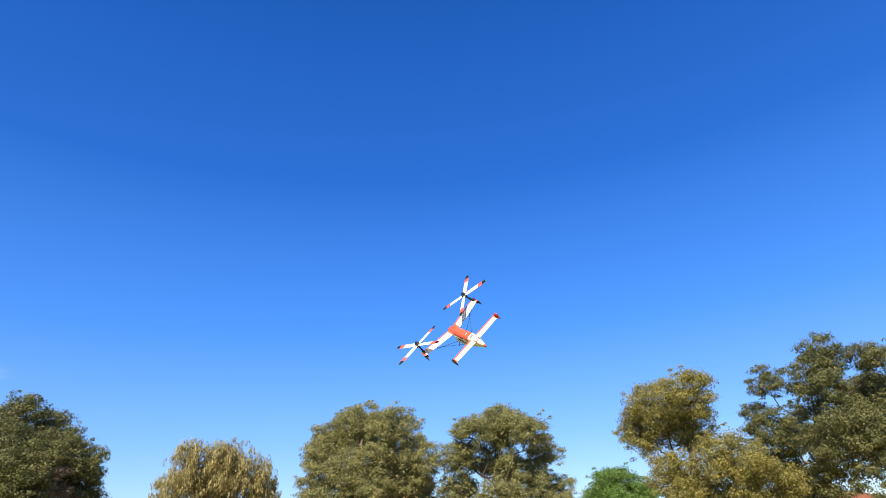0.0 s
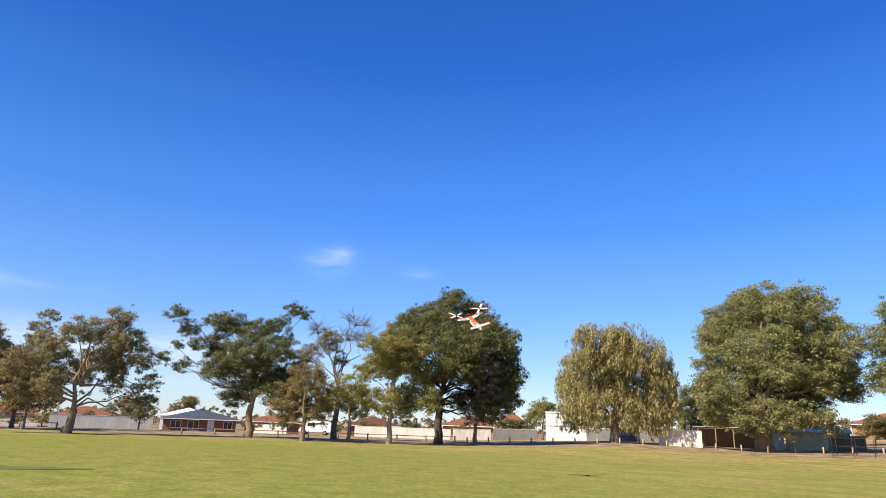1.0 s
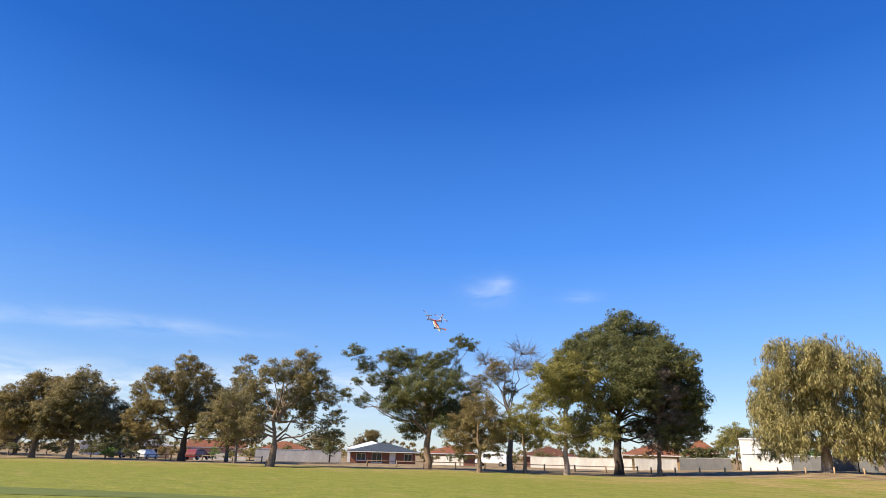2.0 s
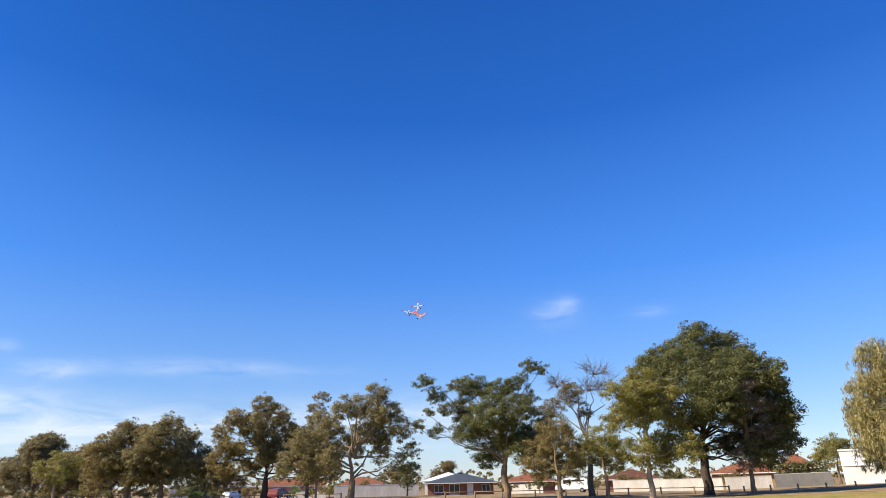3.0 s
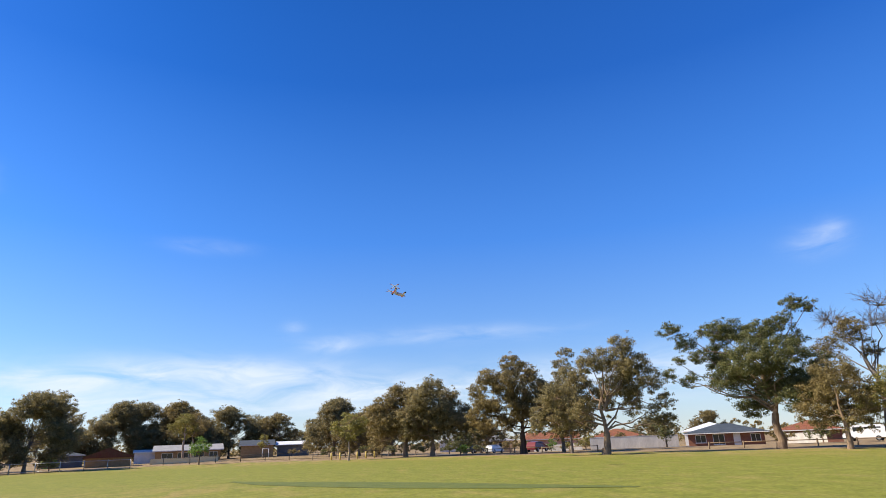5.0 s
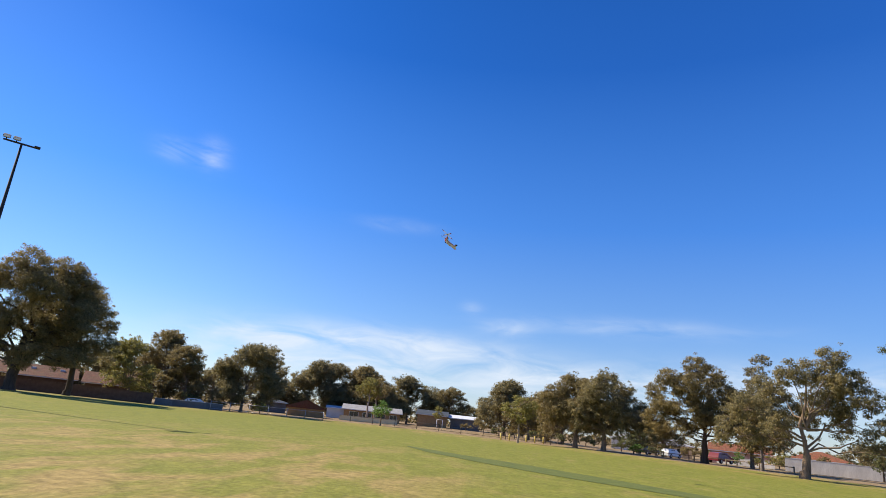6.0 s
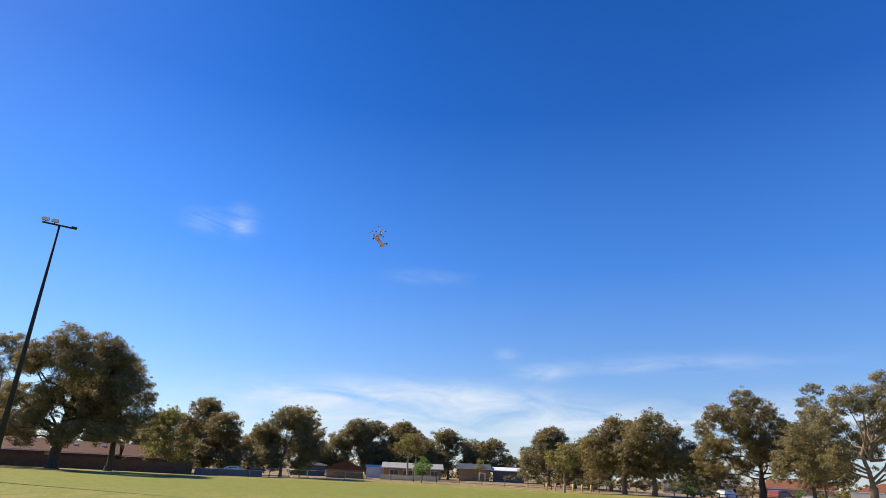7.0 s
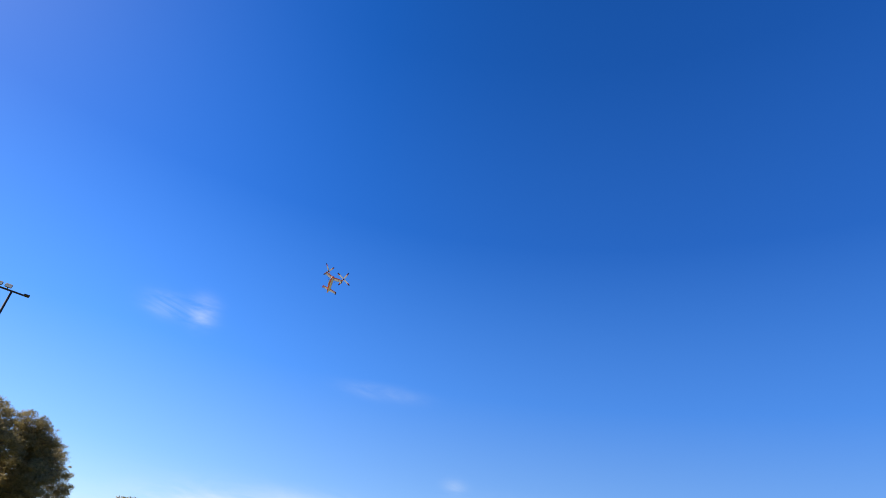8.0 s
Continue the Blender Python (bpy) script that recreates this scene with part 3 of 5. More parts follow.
    tree(14.4, 90, [(0, 5.4, 1.7), (-1.2, 4, 1.6), (1.3, 4, 1.6), (0, 2.8, 1.6), (2.6, 3.2, 1.5)], "dark", "brown", "dark green garden tree behind a fence", 0.18, 0.3, seed=8)
    tree(36.1, 66, [(0.8, 13.7, 2.1), (-1.6, 12.9, 1.9), (3.4, 13.1, 1.9), (0, 10.6, 2.6), (4, 10.5, 2.5), (-2.9, 9.8, 1.7), (6.2, 8.5, 1.8), (1.5, 7.6, 2.6), (5.5, 5.6, 2.1), (7, 6.6, 1.3), (2.6, 4.3, 1.7), (-1.5, 6.2, 1.7), (-2.9, 8.0, 1.7), (6.8, 4.6, 1.5), (4.4, 3.4, 1.3), (-0.5, 4.2, 1.4), (4.2, 7.6, 2.2), (-3.4, 4.6, 1.2), (-3.5, 11.0, 1.5), (-2.4, 12.4, 1.6), (-4.2, 7.4, 1.3), (-5.0, 9.4, 1.6), (-5.4, 7.2, 1.4), (5.8, 9.8, 1.6), (6.3, 8.0, 1.6), (6.5, 6.0, 1.5), (6.2, 4.2, 1.4), (4.6, 11.6, 1.7), (5.0, 3.0, 1.3), (2.0, 9.0, 2.4)],
         "dark", "dark", "tall dark evergreen tree with dense foliage", 0.42, 0.25, seed=9, dense=1.15)
    tree(32.8, 64, [(0.6, 8.2, 1.3), (1.3, 7.0, 1.4), (0, 5.8, 1.5), (1.7, 5.0, 1.4), (0.2, 4.0, 1.4), (2.0, 3.2, 1.2), (-.4, 2.6, 1.1)], "dry", "brown", "twiggy brown half-dead tree", 0.2, 0.25, seed=10, size=0.2, open_=0.2)
    tree(40.5, 60, [(0.3, 9, 1.6), (-1.6, 7.9, 1.5), (1.9, 7.9, 1.6), (0, 6.8, 1.8), (-2.4, 6.4, 1.3), (2.6, 6.3, 1.4), (1.4, 4.0, 1.7), (-0.6, 3.6, 1.4), (3.2, 3.6, 1.3), (1.2, 2.6, 1.1)],
         "gold", "pale", "gum tree with yellow-green upper crown and pale trunk", 0.24, 0.28, seed=11, size=0.26)
    tree(44.1, 60.5, [(0, 4.7, 1.5), (-1.4, 3.9, 1.3), (1.7, 3.9, 1.4), (.3, 3.1, 1.4), (-2.2, 3.0, 1.0)], "gold", "brown", "small round yellow-green tree with a slim trunk", 0.17, 0.3, seed=12, size=0.24)
    tree(48.1, 59, [(0, 5.1, 1.5), (-1.3, 4.1, 1.5), (1.3, 4.1, 1.4), (-.5, 2.9, 1.4), (1, 2.8, 1.3), (-2, 2.8, 1.1)], "olive", "brown", "small drooping olive-coloured tree", 0.2, 0.3, seed=13, size=0.26, style="droop")
    tree(45.4, 70, [(1.4, 12.2, 1.7), (2.6, 10.8, 1.6), (-2.4, 11, 1.5), (0.6, 10.6, 1.5), (-1, 9.6, 1.4), (-3.2, 8.6, 1.3), (-3.8, 6.2, 1.4), (0, 8, 0.9)],
         "olive", "grey", "half-bare old gum with dead grey branches", 0.3, 0.35, seed=14, bare=4, size=0.26)
    tree(52.7, 65, [(-7.4, 10.7, 0.95), (-6.3, 9.6, 1.0), (-4.8, 10.5, .6), (2.8, 12.1, .9), (3.9, 11.8, .8), (2, 10.6, .85), (-2.2, 9.9, 1.5), (0, 9.7, 1.25), (-4, 8.4, 1.4), (-1, 7.6, 1.9),
                    (1.5, 7.6, 1.6), (-3, 6, 1.9), (0.3, 5.6, 2.1), (2.2, 5.3, 1.3), (-8, 6.7, .75), (-6.5, 6.3, .85), (3.8, 7.1, 1.0), (1.8, 4.0, 1.5), (-1.4, 4.0, 1.5), (3.4, 5.6, 1.1), (2.6, 9.0, 1.0), (-3.4, 10.4, 1.1), (1.0, 10.2, 1.0), (-5.4, 8.2, 0.8), (-7.2, 8.0, 0.6)],
         "dark", "brown", "dark gum tree with flat-topped clumps of foliage", 0.36, 0.22, seed=15, dense=1.3, size=0.26)
    tree(66.3, 63, [(2.4, 9.6, 1.2), (1, 8.5, 1.35), (3.2, 8.1, 1.4), (-.6, 8.1, 1.3), (2, 6.3, 1.7), (4.4, 6.2, 1.3), (5.6, 4.4, .9), (-2.2, 6.9, 1.4), (-3.8, 5.4, 1.4), (0, 5.4, 1.6), (3, 4.3, 1.3), (-2, 4.0, 1.2), (-5.2, 4.4, 1.1), (4.6, 3.4, .9), (-3.6, 3.0, 1.1), (5.4, 2.6, .9), (-6.0, 3.0, 1.0), (2.6, 7.2, 1.3)],
         "euc", "brown", "gum tree with open ragged foliage and a pale forked trunk", 0.36, 0.17, seed=16, size=0.26, style="droop", lean=0.12)
    tree(73.4, 79, [(-.6, 9.9, 1.5), (-3.6, 8.4, 1.4), (.9, 9.1, 1.4), (-5.0, 7.1, 1.2), (-1.5, 7.6, 1.8), (2, 7.2, 1.7), (4.2, 6.4, 1.7), (-3.6, 5.4, 1.6), (0, 5.4, 2.0), (3.4, 4.6, 1.8), (-1.8, 3.7, 1.3), (5.6, 4.4, 1.4), (-5.2, 4.2, 1.2), (7, 5.4, 1.2), (-4.4, 2.8, 1.2), (4.4, 2.8, 1.2), (6.6, 3.4, 1.2)],
         "olive", "dark", "spreading gum tree with brownish foliage and a dark trunk", 0.38, 0.2, seed=17, style="droop", dense=1.3)
    tree(69.9, 80, [(1.2, 11.3, .9), (.6, 10, 1.0), (.8, 8.5, 1.3), (2.8, 7.4, 1.2), (-2.2, 5.8, 1.2), (-.5, 7, 1.4), (1.5, 6.2, 1.3), (2.5, 4.7, 1.2), (-1, 4.6, 1.3), (-2.4, 3.4, 1.1), (3.0, 3.0, 1.0)], "euc", "grey", "slender gum tree with a narrow ragged top", 0.2, 0.3, seed=18, style="droop")
    tree(69.2, 74, [(0, 4.6, 1.2), (-1.3, 3.8, 1.1), (1.3, 3.7, 1.2), (0.3, 2.8, 1.1), (-1.0, 2.3, 0.9)], "olive", "grey", "low drooping olive gum beside larger gums", 0.15, 0.3, seed=23, style="droop")
    tree(61.3, 90, [(0, 3.4, .9), (-.5, 2.5, .9), (.5, 2.3, .9), (0, 1.5, .9)], "dark", "dark", "small dark green shrub tree beside a fence", 0.1, 0.2, seed=19)
    tree(83.9, 88, [(-.5, 7.5, 1.9), (1.6, 7.0, 1.8), (-2.6, 6.0, 1.9), (1, 5, 2.2), (-1, 4.2, 2.0), (3.2, 4.8, 1.8), (-3.0, 3.8, 1.7), (0.8, 3.2, 1.6), (2.8, 3.2, 1.5), (-4.2, 4.6, 1.4)], "olive", "brown", "dense rounded olive-green tree", 0.3, 0.2, seed=20, dense=1.5)
    tree(81.5, 84, [(0, 8.2, 1.4), (2, 7.2, 1.5), (-1.2, 6.6, 1.6), (3.6, 5.2, 1.6), (1, 5.2, 1.9), (2.5, 3.8, 1.6), (-.8, 3.8, 1.5), (4.4, 3.6, 1.4), (1, 3.1, 1.3), (-2.4, 4.8, 1.5), (-2.6, 3.4, 1.2)], "euc", "brown", "leafy gum tree with dark foliage and forked trunk", 0.3, 0.2, seed=21, style="droop", dense=1.5)
    tree(88.9, 84, [(0, 4.6, 1.15), (-1.4, 3.8, 1.0), (1.6, 3.9, 1.2), (.2, 3.2, 1.1)], "gold", "pale", "small leafy tree with a thin pale trunk", 0.14, 0.35, seed=22)
    far = [(90.2, 125, 4.4, 6.0, 10.0, "euc"), (94.8, 156, 4.6, 2.8, 9.9, "olive"), (93.1, 160, 2.2, 2.1, 6.0, "euc"), (99.0, 158, 6.6, 6.2, 12.0, "euc"),
           (102.9, 158, 5.4, 5.2, 13.2, "olive"), (105.7, 160, 7.2, 4.8, 13.8, "euc"), (109.2, 156, 3.9, 4.3, 10.0, "euc"), (113.5, 112, 4.4, 5.4, 10.7, "euc"),
           (118.2, 112, 4.0, 2.8, 9.2, "olive"), (119.8, 118, 4.4, 3.8, 11.9, "olive"), (122.5, 106, 4.0, 2.6, 8.8, "gold"), (86.3, 120, 4.0, 4.0, 8.5, "olive"), (116.0, 130, 4, 4, 7.0, "euc"),
           (96.7, 160, 3, 3, 7.6, "olive"), (76.5, 120, 2.6, 2.6, 6.0, "olive"), (57.8, 150, 3, 3, 6.5, "olive"), (62.5, 150, 4, 3, 5.5, "euc"),
           (78.6, 112, 3, 3, 5.5, "dark"), (85.0, 108, 3.4, 3, 6.4, "olive"), (88.0, 112, 3.5, 3.5, 6.8, "olive"), (100.9, 162, 4, 4, 9.0, "euc"), (111.4, 158, 4.6, 4.6, 8.8, "olive"),
           (121.0, 126, 3.6, 3.4, 8.6, "olive"), (132.8, 130, 4, 4, 10, "olive"), (128.6, 132, 4, 4, 9, "dark"), (124.6, 132, 4, 4, 8, "olive")]
    for i, (az, d, l, r, h, kind) in enumerate(far):
        tree(az, d, auto_lobes(l * 1.22, r * 1.22, h * (0.91 if d > 150 else 1.0), 40 + i), kind, "grey" if i % 2 else "brown",
             {"euc": "distant gum tree with ragged grey-green foliage", "olive": "distant tree with brownish olive foliage", "dark": "distant dark green tree", "gold": "distant light green tree"}[kind],
             0.26, 0.16, seed=60 + i, size=0.36, open_=0.22, group="trees along the far edge")
    tree(101.3, 106, [(0, 3.2, 0.9), (-.6, 2.3, 1.0), (.6, 2.2, 1.0)], "green", "brown", "small green tree on the grass verge", 0.12, 0.3, seed=30)
    tree(102.6, 132, [(0, 7.2, 1.5), (-1.4, 6.0, 1.3), (1.3, 6.2, 1.3), (.2, 5.0, 1.2)], "gold", "pale", "light green gum with a pale forked trunk by the school", 0.22, 0.42, seed=35, group="trees along the far edge")
    tree(101.9, 134, [(0, 7.6, 1.5), (1.4, 6.6, 1.4), (-1, 6.0, 1.3), (.8, 5.2, 1.1)], "olive", "pale", "olive gum with a pale trunk by the school", 0.2, 0.42, seed=36, group="trees along the far edge")
    tree(96.2, 132, [(0, 3.4, .8), (.3, 2.6, .8), (-.3, 2.4, .7)], "gold", "brown", "small light green tree before a blue hall", 0.12, 0.4, seed=37, group="trees along the far edge")
    tree(130.6, 88, [(-1, 13.2, 2.5), (2.4, 13.3, 2.3), (-4, 11.5, 2.1), (0, 10.8, 2.6), (4, 10.5, 2.3), (-5, 7.6, 1.9), (-1.5, 7.6, 2.4), (2.5, 7.2, 2.3), (-5.5, 4.6, 1.6), (-2.8, 5.0, 1.5), (1.5, 5.2, 1.5), (4.8, 7.6, 2.0), (5.8, 5.6, 1.5), (4.2, 12.5, 2.1), (5.6, 10.6, 2.2), (-3.5, 3.6, 1.6), (0.4, 3.6, 1.6), (3.8, 4.0, 1.6), (1.0, 9.0, 2.6), (-4.2, 11.4, 1.8)],
         "olive", "dark", "large gum tree with a brownish domed crown and dark trunk", 0.6, 0.22, seed=31)
    tree(126.8, 92, [(-3, 12.6, 1.9), (0, 12.0, 2.1), (-1, 9.6, 2.5), (2, 9.1, 2.0), (-2, 6.6, 2.3), (2.5, 6.2, 1.8), (0, 4.4, 1.9), (3.4, 4.2, 1.2)], "euc", "dark", "large dark gum tree beside a brick wall", 0.4, 0.22, seed=32)
    tree(135.2, 100, [(0, 14.2, 1.8), (2, 12, 1.8), (-2, 11, 2.2), (0, 8, 2.6), (2, 5, 2), (-3, 5, 2.2)], "euc", "grey", "tall pale gum tree behind the light pole", 0.35, 0.25, seed=33)
    tree(111.9, 115, [(0, 1.5, .8), (.5, 1.1, .7), (-.5, 1.0, .7)], "green", "brown", "small rounded green bush by a fence", 0.08, 0.2, seed=34, category="bush", name="bush")

    shrubs = [(86.5, 96, 1.8, "olive"), (80.0, 104, 2.2, "dark"), (79.0, 104, 1.6, "green"), (74.6, 104, 2.2, "olive"), (71.0, 102, 2.0, "green"), (69.8, 101, 1.5, "gold"), (68.0, 100, 2.4, "gold"),
              (65.2, 104, 2.8, "olive"), (63.4, 102, 2.2, "dark"), (52.4, 96, 1.8, "olive"), (49.8, 95, 2.4, "dark"), (46.0, 100, 2.6, "dark"), (41.8, 97, 2.9, "olive"), (38.4, 95, 2.6, "dark"),
              (34.4, 94, 2.6, "olive"), (24.0, 97, 3.6, "green"), (22.4, 95, 3.8, "green"), (18.4, 93, 3.4, "green"), (12.6, 92, 3.6, "dark"), (7.4, 95, 3.2, "olive"), (5.4, 98, 3.0, "dark"),
              (1.6, 104, 3.2, "olive"), (0.2, 105, 2.6, "green"), (-1.2, 110, 2.2, "green"), (-6.0, 112, 3.4, "dark"), (-11.0, 104, 2.8, "olive"), (93.6, 136, 1.6, "olive"), (2.6, 103, 4.2, "olive"), (0.8, 104, 4.0, "dark"), (-0.9, 105, 4.2, "dark"), (-2.6, 107, 3.6, "olive"), (6.4, 101, 4.8, "olive"), (9.0, 103, 5.0, "dark"),
              (114.4, 110, 2.4, "olive"), (117.6, 109, 2.6, "dark"), (121.0, 107, 2.2, "dark"), (124.6, 106, 2.0, "olive"), (90.6, 112, 1.8, "dark"), (89.2, 108, 1.6, "olive"), (87.4, 104, 1.8, "dark"), (85.4, 102, 1.6, "dark"), (83.0, 104, 2.0, "dark"), (81.6, 106, 2.0, "olive"), (77.2, 106, 2.0, "dark")]
    for i, (az, d, h, kind) in enumerate(shrubs):
        rng = np.random.default_rng(300 + i)
        lob = [(rng.uniform(-1, 1) * h * 0.55, h * rng.uniform(0.35, 0.72), h * rng.uniform(0.22, 0.3)) for _ in range(5)]
        tree(az, d, lob, kind, "brown", {"olive": "olive-green garden shrub by a fence", "dark": "dark green garden shrub by a fence", "green": "bright green garden shrub by a fence", "gold": "yellow-green garden shrub by a fence"}[kind],
             0.07, 0.2, seed=200 + i, size=0.3, group="garden shrubs", category="shrub", name="shrub")


plant_trees()


def far_woods():
    """The low band of suburban trees behind the houses."""
    rng = np.random.default_rng(11)
    cs, rs = [], []
    for a in np.arange(-60, 170, 0.55):
        d = 190 + 40 * rng.random()
        x, y = at(a, d)
        h = 2.2 + 2.6 * (0.5 + 0.5 * math.sin(a * 0.7) * math.sin(a * 0.23 + 1)) + rng.random() * 1.6
        for _ in range(9):
            cs.append((x + rng.normal() * 1.3, y + rng.normal() * 1.3, ground_z(x, y) + h * rng.random()))
            rs.append(0.9)
    cs, rs = np.array(cs), np.array(rs)
    v = leaf_cloud(rng, cs, rs, np.full(len(rs), 14), 0.75, "tuft")
    ob = leaves_object("far_woods", v, LEAF["olive"], None)
    tagged(ob, "low distant band of suburban trees and shrubs", "trees", kind="stuff")


far_woods()


def darker_strip():
    """A narrow strip of darker green just above the field, tapering to both ends."""
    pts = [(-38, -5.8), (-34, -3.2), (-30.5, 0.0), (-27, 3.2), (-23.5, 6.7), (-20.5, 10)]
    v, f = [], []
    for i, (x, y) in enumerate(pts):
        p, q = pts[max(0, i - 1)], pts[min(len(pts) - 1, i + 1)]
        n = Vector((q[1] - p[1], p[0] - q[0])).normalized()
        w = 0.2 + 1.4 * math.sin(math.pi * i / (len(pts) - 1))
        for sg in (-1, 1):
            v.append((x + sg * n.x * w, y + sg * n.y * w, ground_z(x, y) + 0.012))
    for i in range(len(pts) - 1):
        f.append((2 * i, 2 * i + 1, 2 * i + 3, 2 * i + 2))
    o = obj_from("grass_strip", v, f, surf("darker_turf", (0.082, 0.108, 0.017), (0.135, 0.155, 0.027), 1.5, 0.9, 0.4))
    tagged(o, "narrow strip of darker green across the field", "grass", kind="structure")


darker_strip()


# ---- buildings ----
def window(parent, x, y, z, w, h, face, frame_m):
    """A framed window with glass set back; face: -1 front (towards the field), +1 back."""
    fr = bmesh.new()
    t = 0.07
    for (cx, cz, sx, sz) in ((0, h / 2, w + t, t), (0, -h / 2, w + t, t), (-w / 2, 0, t, h), (w / 2, 0, t, h), (0, 0, t * 0.7, h)):
        box(fr, cx, 0, cz, sx, 0.09, sz)
    f = part("window", fr, frame_m, parent)
    f.location = (x, y, z)
    pane = bmesh.new()
    box(pane, 0, 0.02, 0, w, 0.02, h)
    part("pane", pane, M_GLASS, f, "dark reflective glass")
    sill = bmesh.new()
    box(sill, 0, -0.05, -h / 2 - 0.07, w + 0.2, 0.2, 0.06)
    part("sill", sill, frame_m, f)


def roof_mesh(w, d, h0, rise, over, hip):
    """A gabled or hipped roof with eaves and thickness."""
    bm = bmesh.new()
    a, b = w / 2 + over, d / 2 + over
    r = max(0.0, a - b) if hip else a
    th = 0.16
    ring = [(-a, -b, h0), (a, -b, h0), (a, b, h0), (-a, b, h0)]
    low = [bm.verts.new((x, y, z - th)) for x, y, z in ring]
    up = [bm.verts.new(v) for v in ring]
    r0, r1 = bm.verts.new((-r, 0, h0 + rise)), bm.verts.new((r, 0, h0 + rise))
    bm.faces.new(low[::-1])
    for i in range(4):
        bm.faces.new((low[i], low[(i + 1) % 4], up[(i + 1) % 4], up[i]))
    bm.faces.new((up[0], up[1], r1, r0))
    bm.faces.new((up[2], up[3], r0, r1))
    bm.faces.new((up[1], up[2], r1))
    bm.faces.new((up[3], up[0], r0))
    return bm


def house(az0, az1, d, wall_h, rise, wall_m, roof_m, label, depth=8.0, hip=True, over=0.5, wins=(), doors=(), turn=0.0, frame_m=None, category="house", chimney=False, name="house", gable_front=False, dz=0.0, vents=0):
    mid = (az0 + az1) / 2
    w = 2 * d * math.tan(radians(abs(az0 - az1) / 2)) - (2 * over if not gable_front else 0)
    root = empty(name, spot(mid, d + depth / 2, turn, dz), label, category, "houses round the park")
    frame_m = frame_m or M_WHITE
    wl = bmesh.new()
    t = 0.22
    ww, dd = (w, depth) if not gable_front else (w - 2 * over, depth)
    box(wl, 0, -dd / 2 + t / 2, wall_h / 2 - 0.3, ww, t, wall_h + 0.6)
    box(wl, 0, dd / 2 - t / 2, wall_h / 2 - 0.3, ww, t, wall_h + 0.6)
    box(wl, -ww / 2 + t / 2, 0, wall_h / 2 - 0.3, t, dd - 2 * t, wall_h + 0.6)
    box(wl, ww / 2 - t / 2, 0, wall_h / 2 - 0.3, t, dd - 2 * t, wall_h + 0.6)
    if gable_front:
        for yy in (-dd / 2 + 0.01, dd / 2 - 0.01):
            v = [wl.verts.new(p) for p in ((-ww / 2, yy, wall_h), (ww / 2, yy, wall_h), (0, yy, wall_h + rise * 0.94))]
            q = [wl.verts.new(p) for p in ((-ww / 2, yy * 0.97, wall_h), (ww / 2, yy * 0.97, wall_h), (0, yy * 0.97, wall_h + rise * 0.94))]
            wl.faces.new(v), wl.faces.new(q[::-1])
            for i in range(3):
                wl.faces.new((v[i], q[i], q[(i + 1) % 3], v[(i + 1) % 3]))
    part("wall", wl, wall_m, root)
    if gable_front:
        rf = part("roof", roof_mesh(dd, ww, wall_h, rise, over, False), roof_m, root)
        rf.rotation_euler[2] = math.pi / 2
    else:
        rf = part("roof", roof_mesh(ww, dd, wall_h, rise, over, hip), roof_m, root)
    gu = bmesh.new()
    box(gu, 0, -dd / 2 - over - 0.05, wall_h - 0.1, ww + 2 * over, 0.1, 0.12)
    if not gable_front:
        part("gutter", gu, frame_m, root)
    else:
        gu.free()
    for x, z, sw, sh in wins:
        window(root, x, -dd / 2 - 0.02, z, sw, sh, -1, frame_m)
    for x, sw, sh, dm in doors:
        db = bmesh.new()
        box(db, 0, 0, sh / 2, sw, 0.08, sh, 0.01)
        for k in range(4):
            box(db, 0, -0.05, sh * (k + 0.5) / 4, sw * 0.9, 0.03, sh / 4 - 0.08)
        o = part("door", db, dm, root)
        o.location = (x, -dd / 2 - 0.03, 0)
    for k in range(vents):
        vb = bmesh.new()
        box(vb, w * (-0.22 + 0.5 * k), -dd * 0.2, wall_h + rise * 0.62, 0.7, 0.6, 0.45, 0.06)
        part("roof_vent", vb, M_ROOFWHITE, root, "pale sheet roof vent")
    if chimney:
        cb = bmesh.new()
        box(cb, w * 0.2, 0.6, wall_h + rise * 0.9, 0.7, 0.5, 1.3)
        part("chimney", cb, M_BRICK, root)
    return root


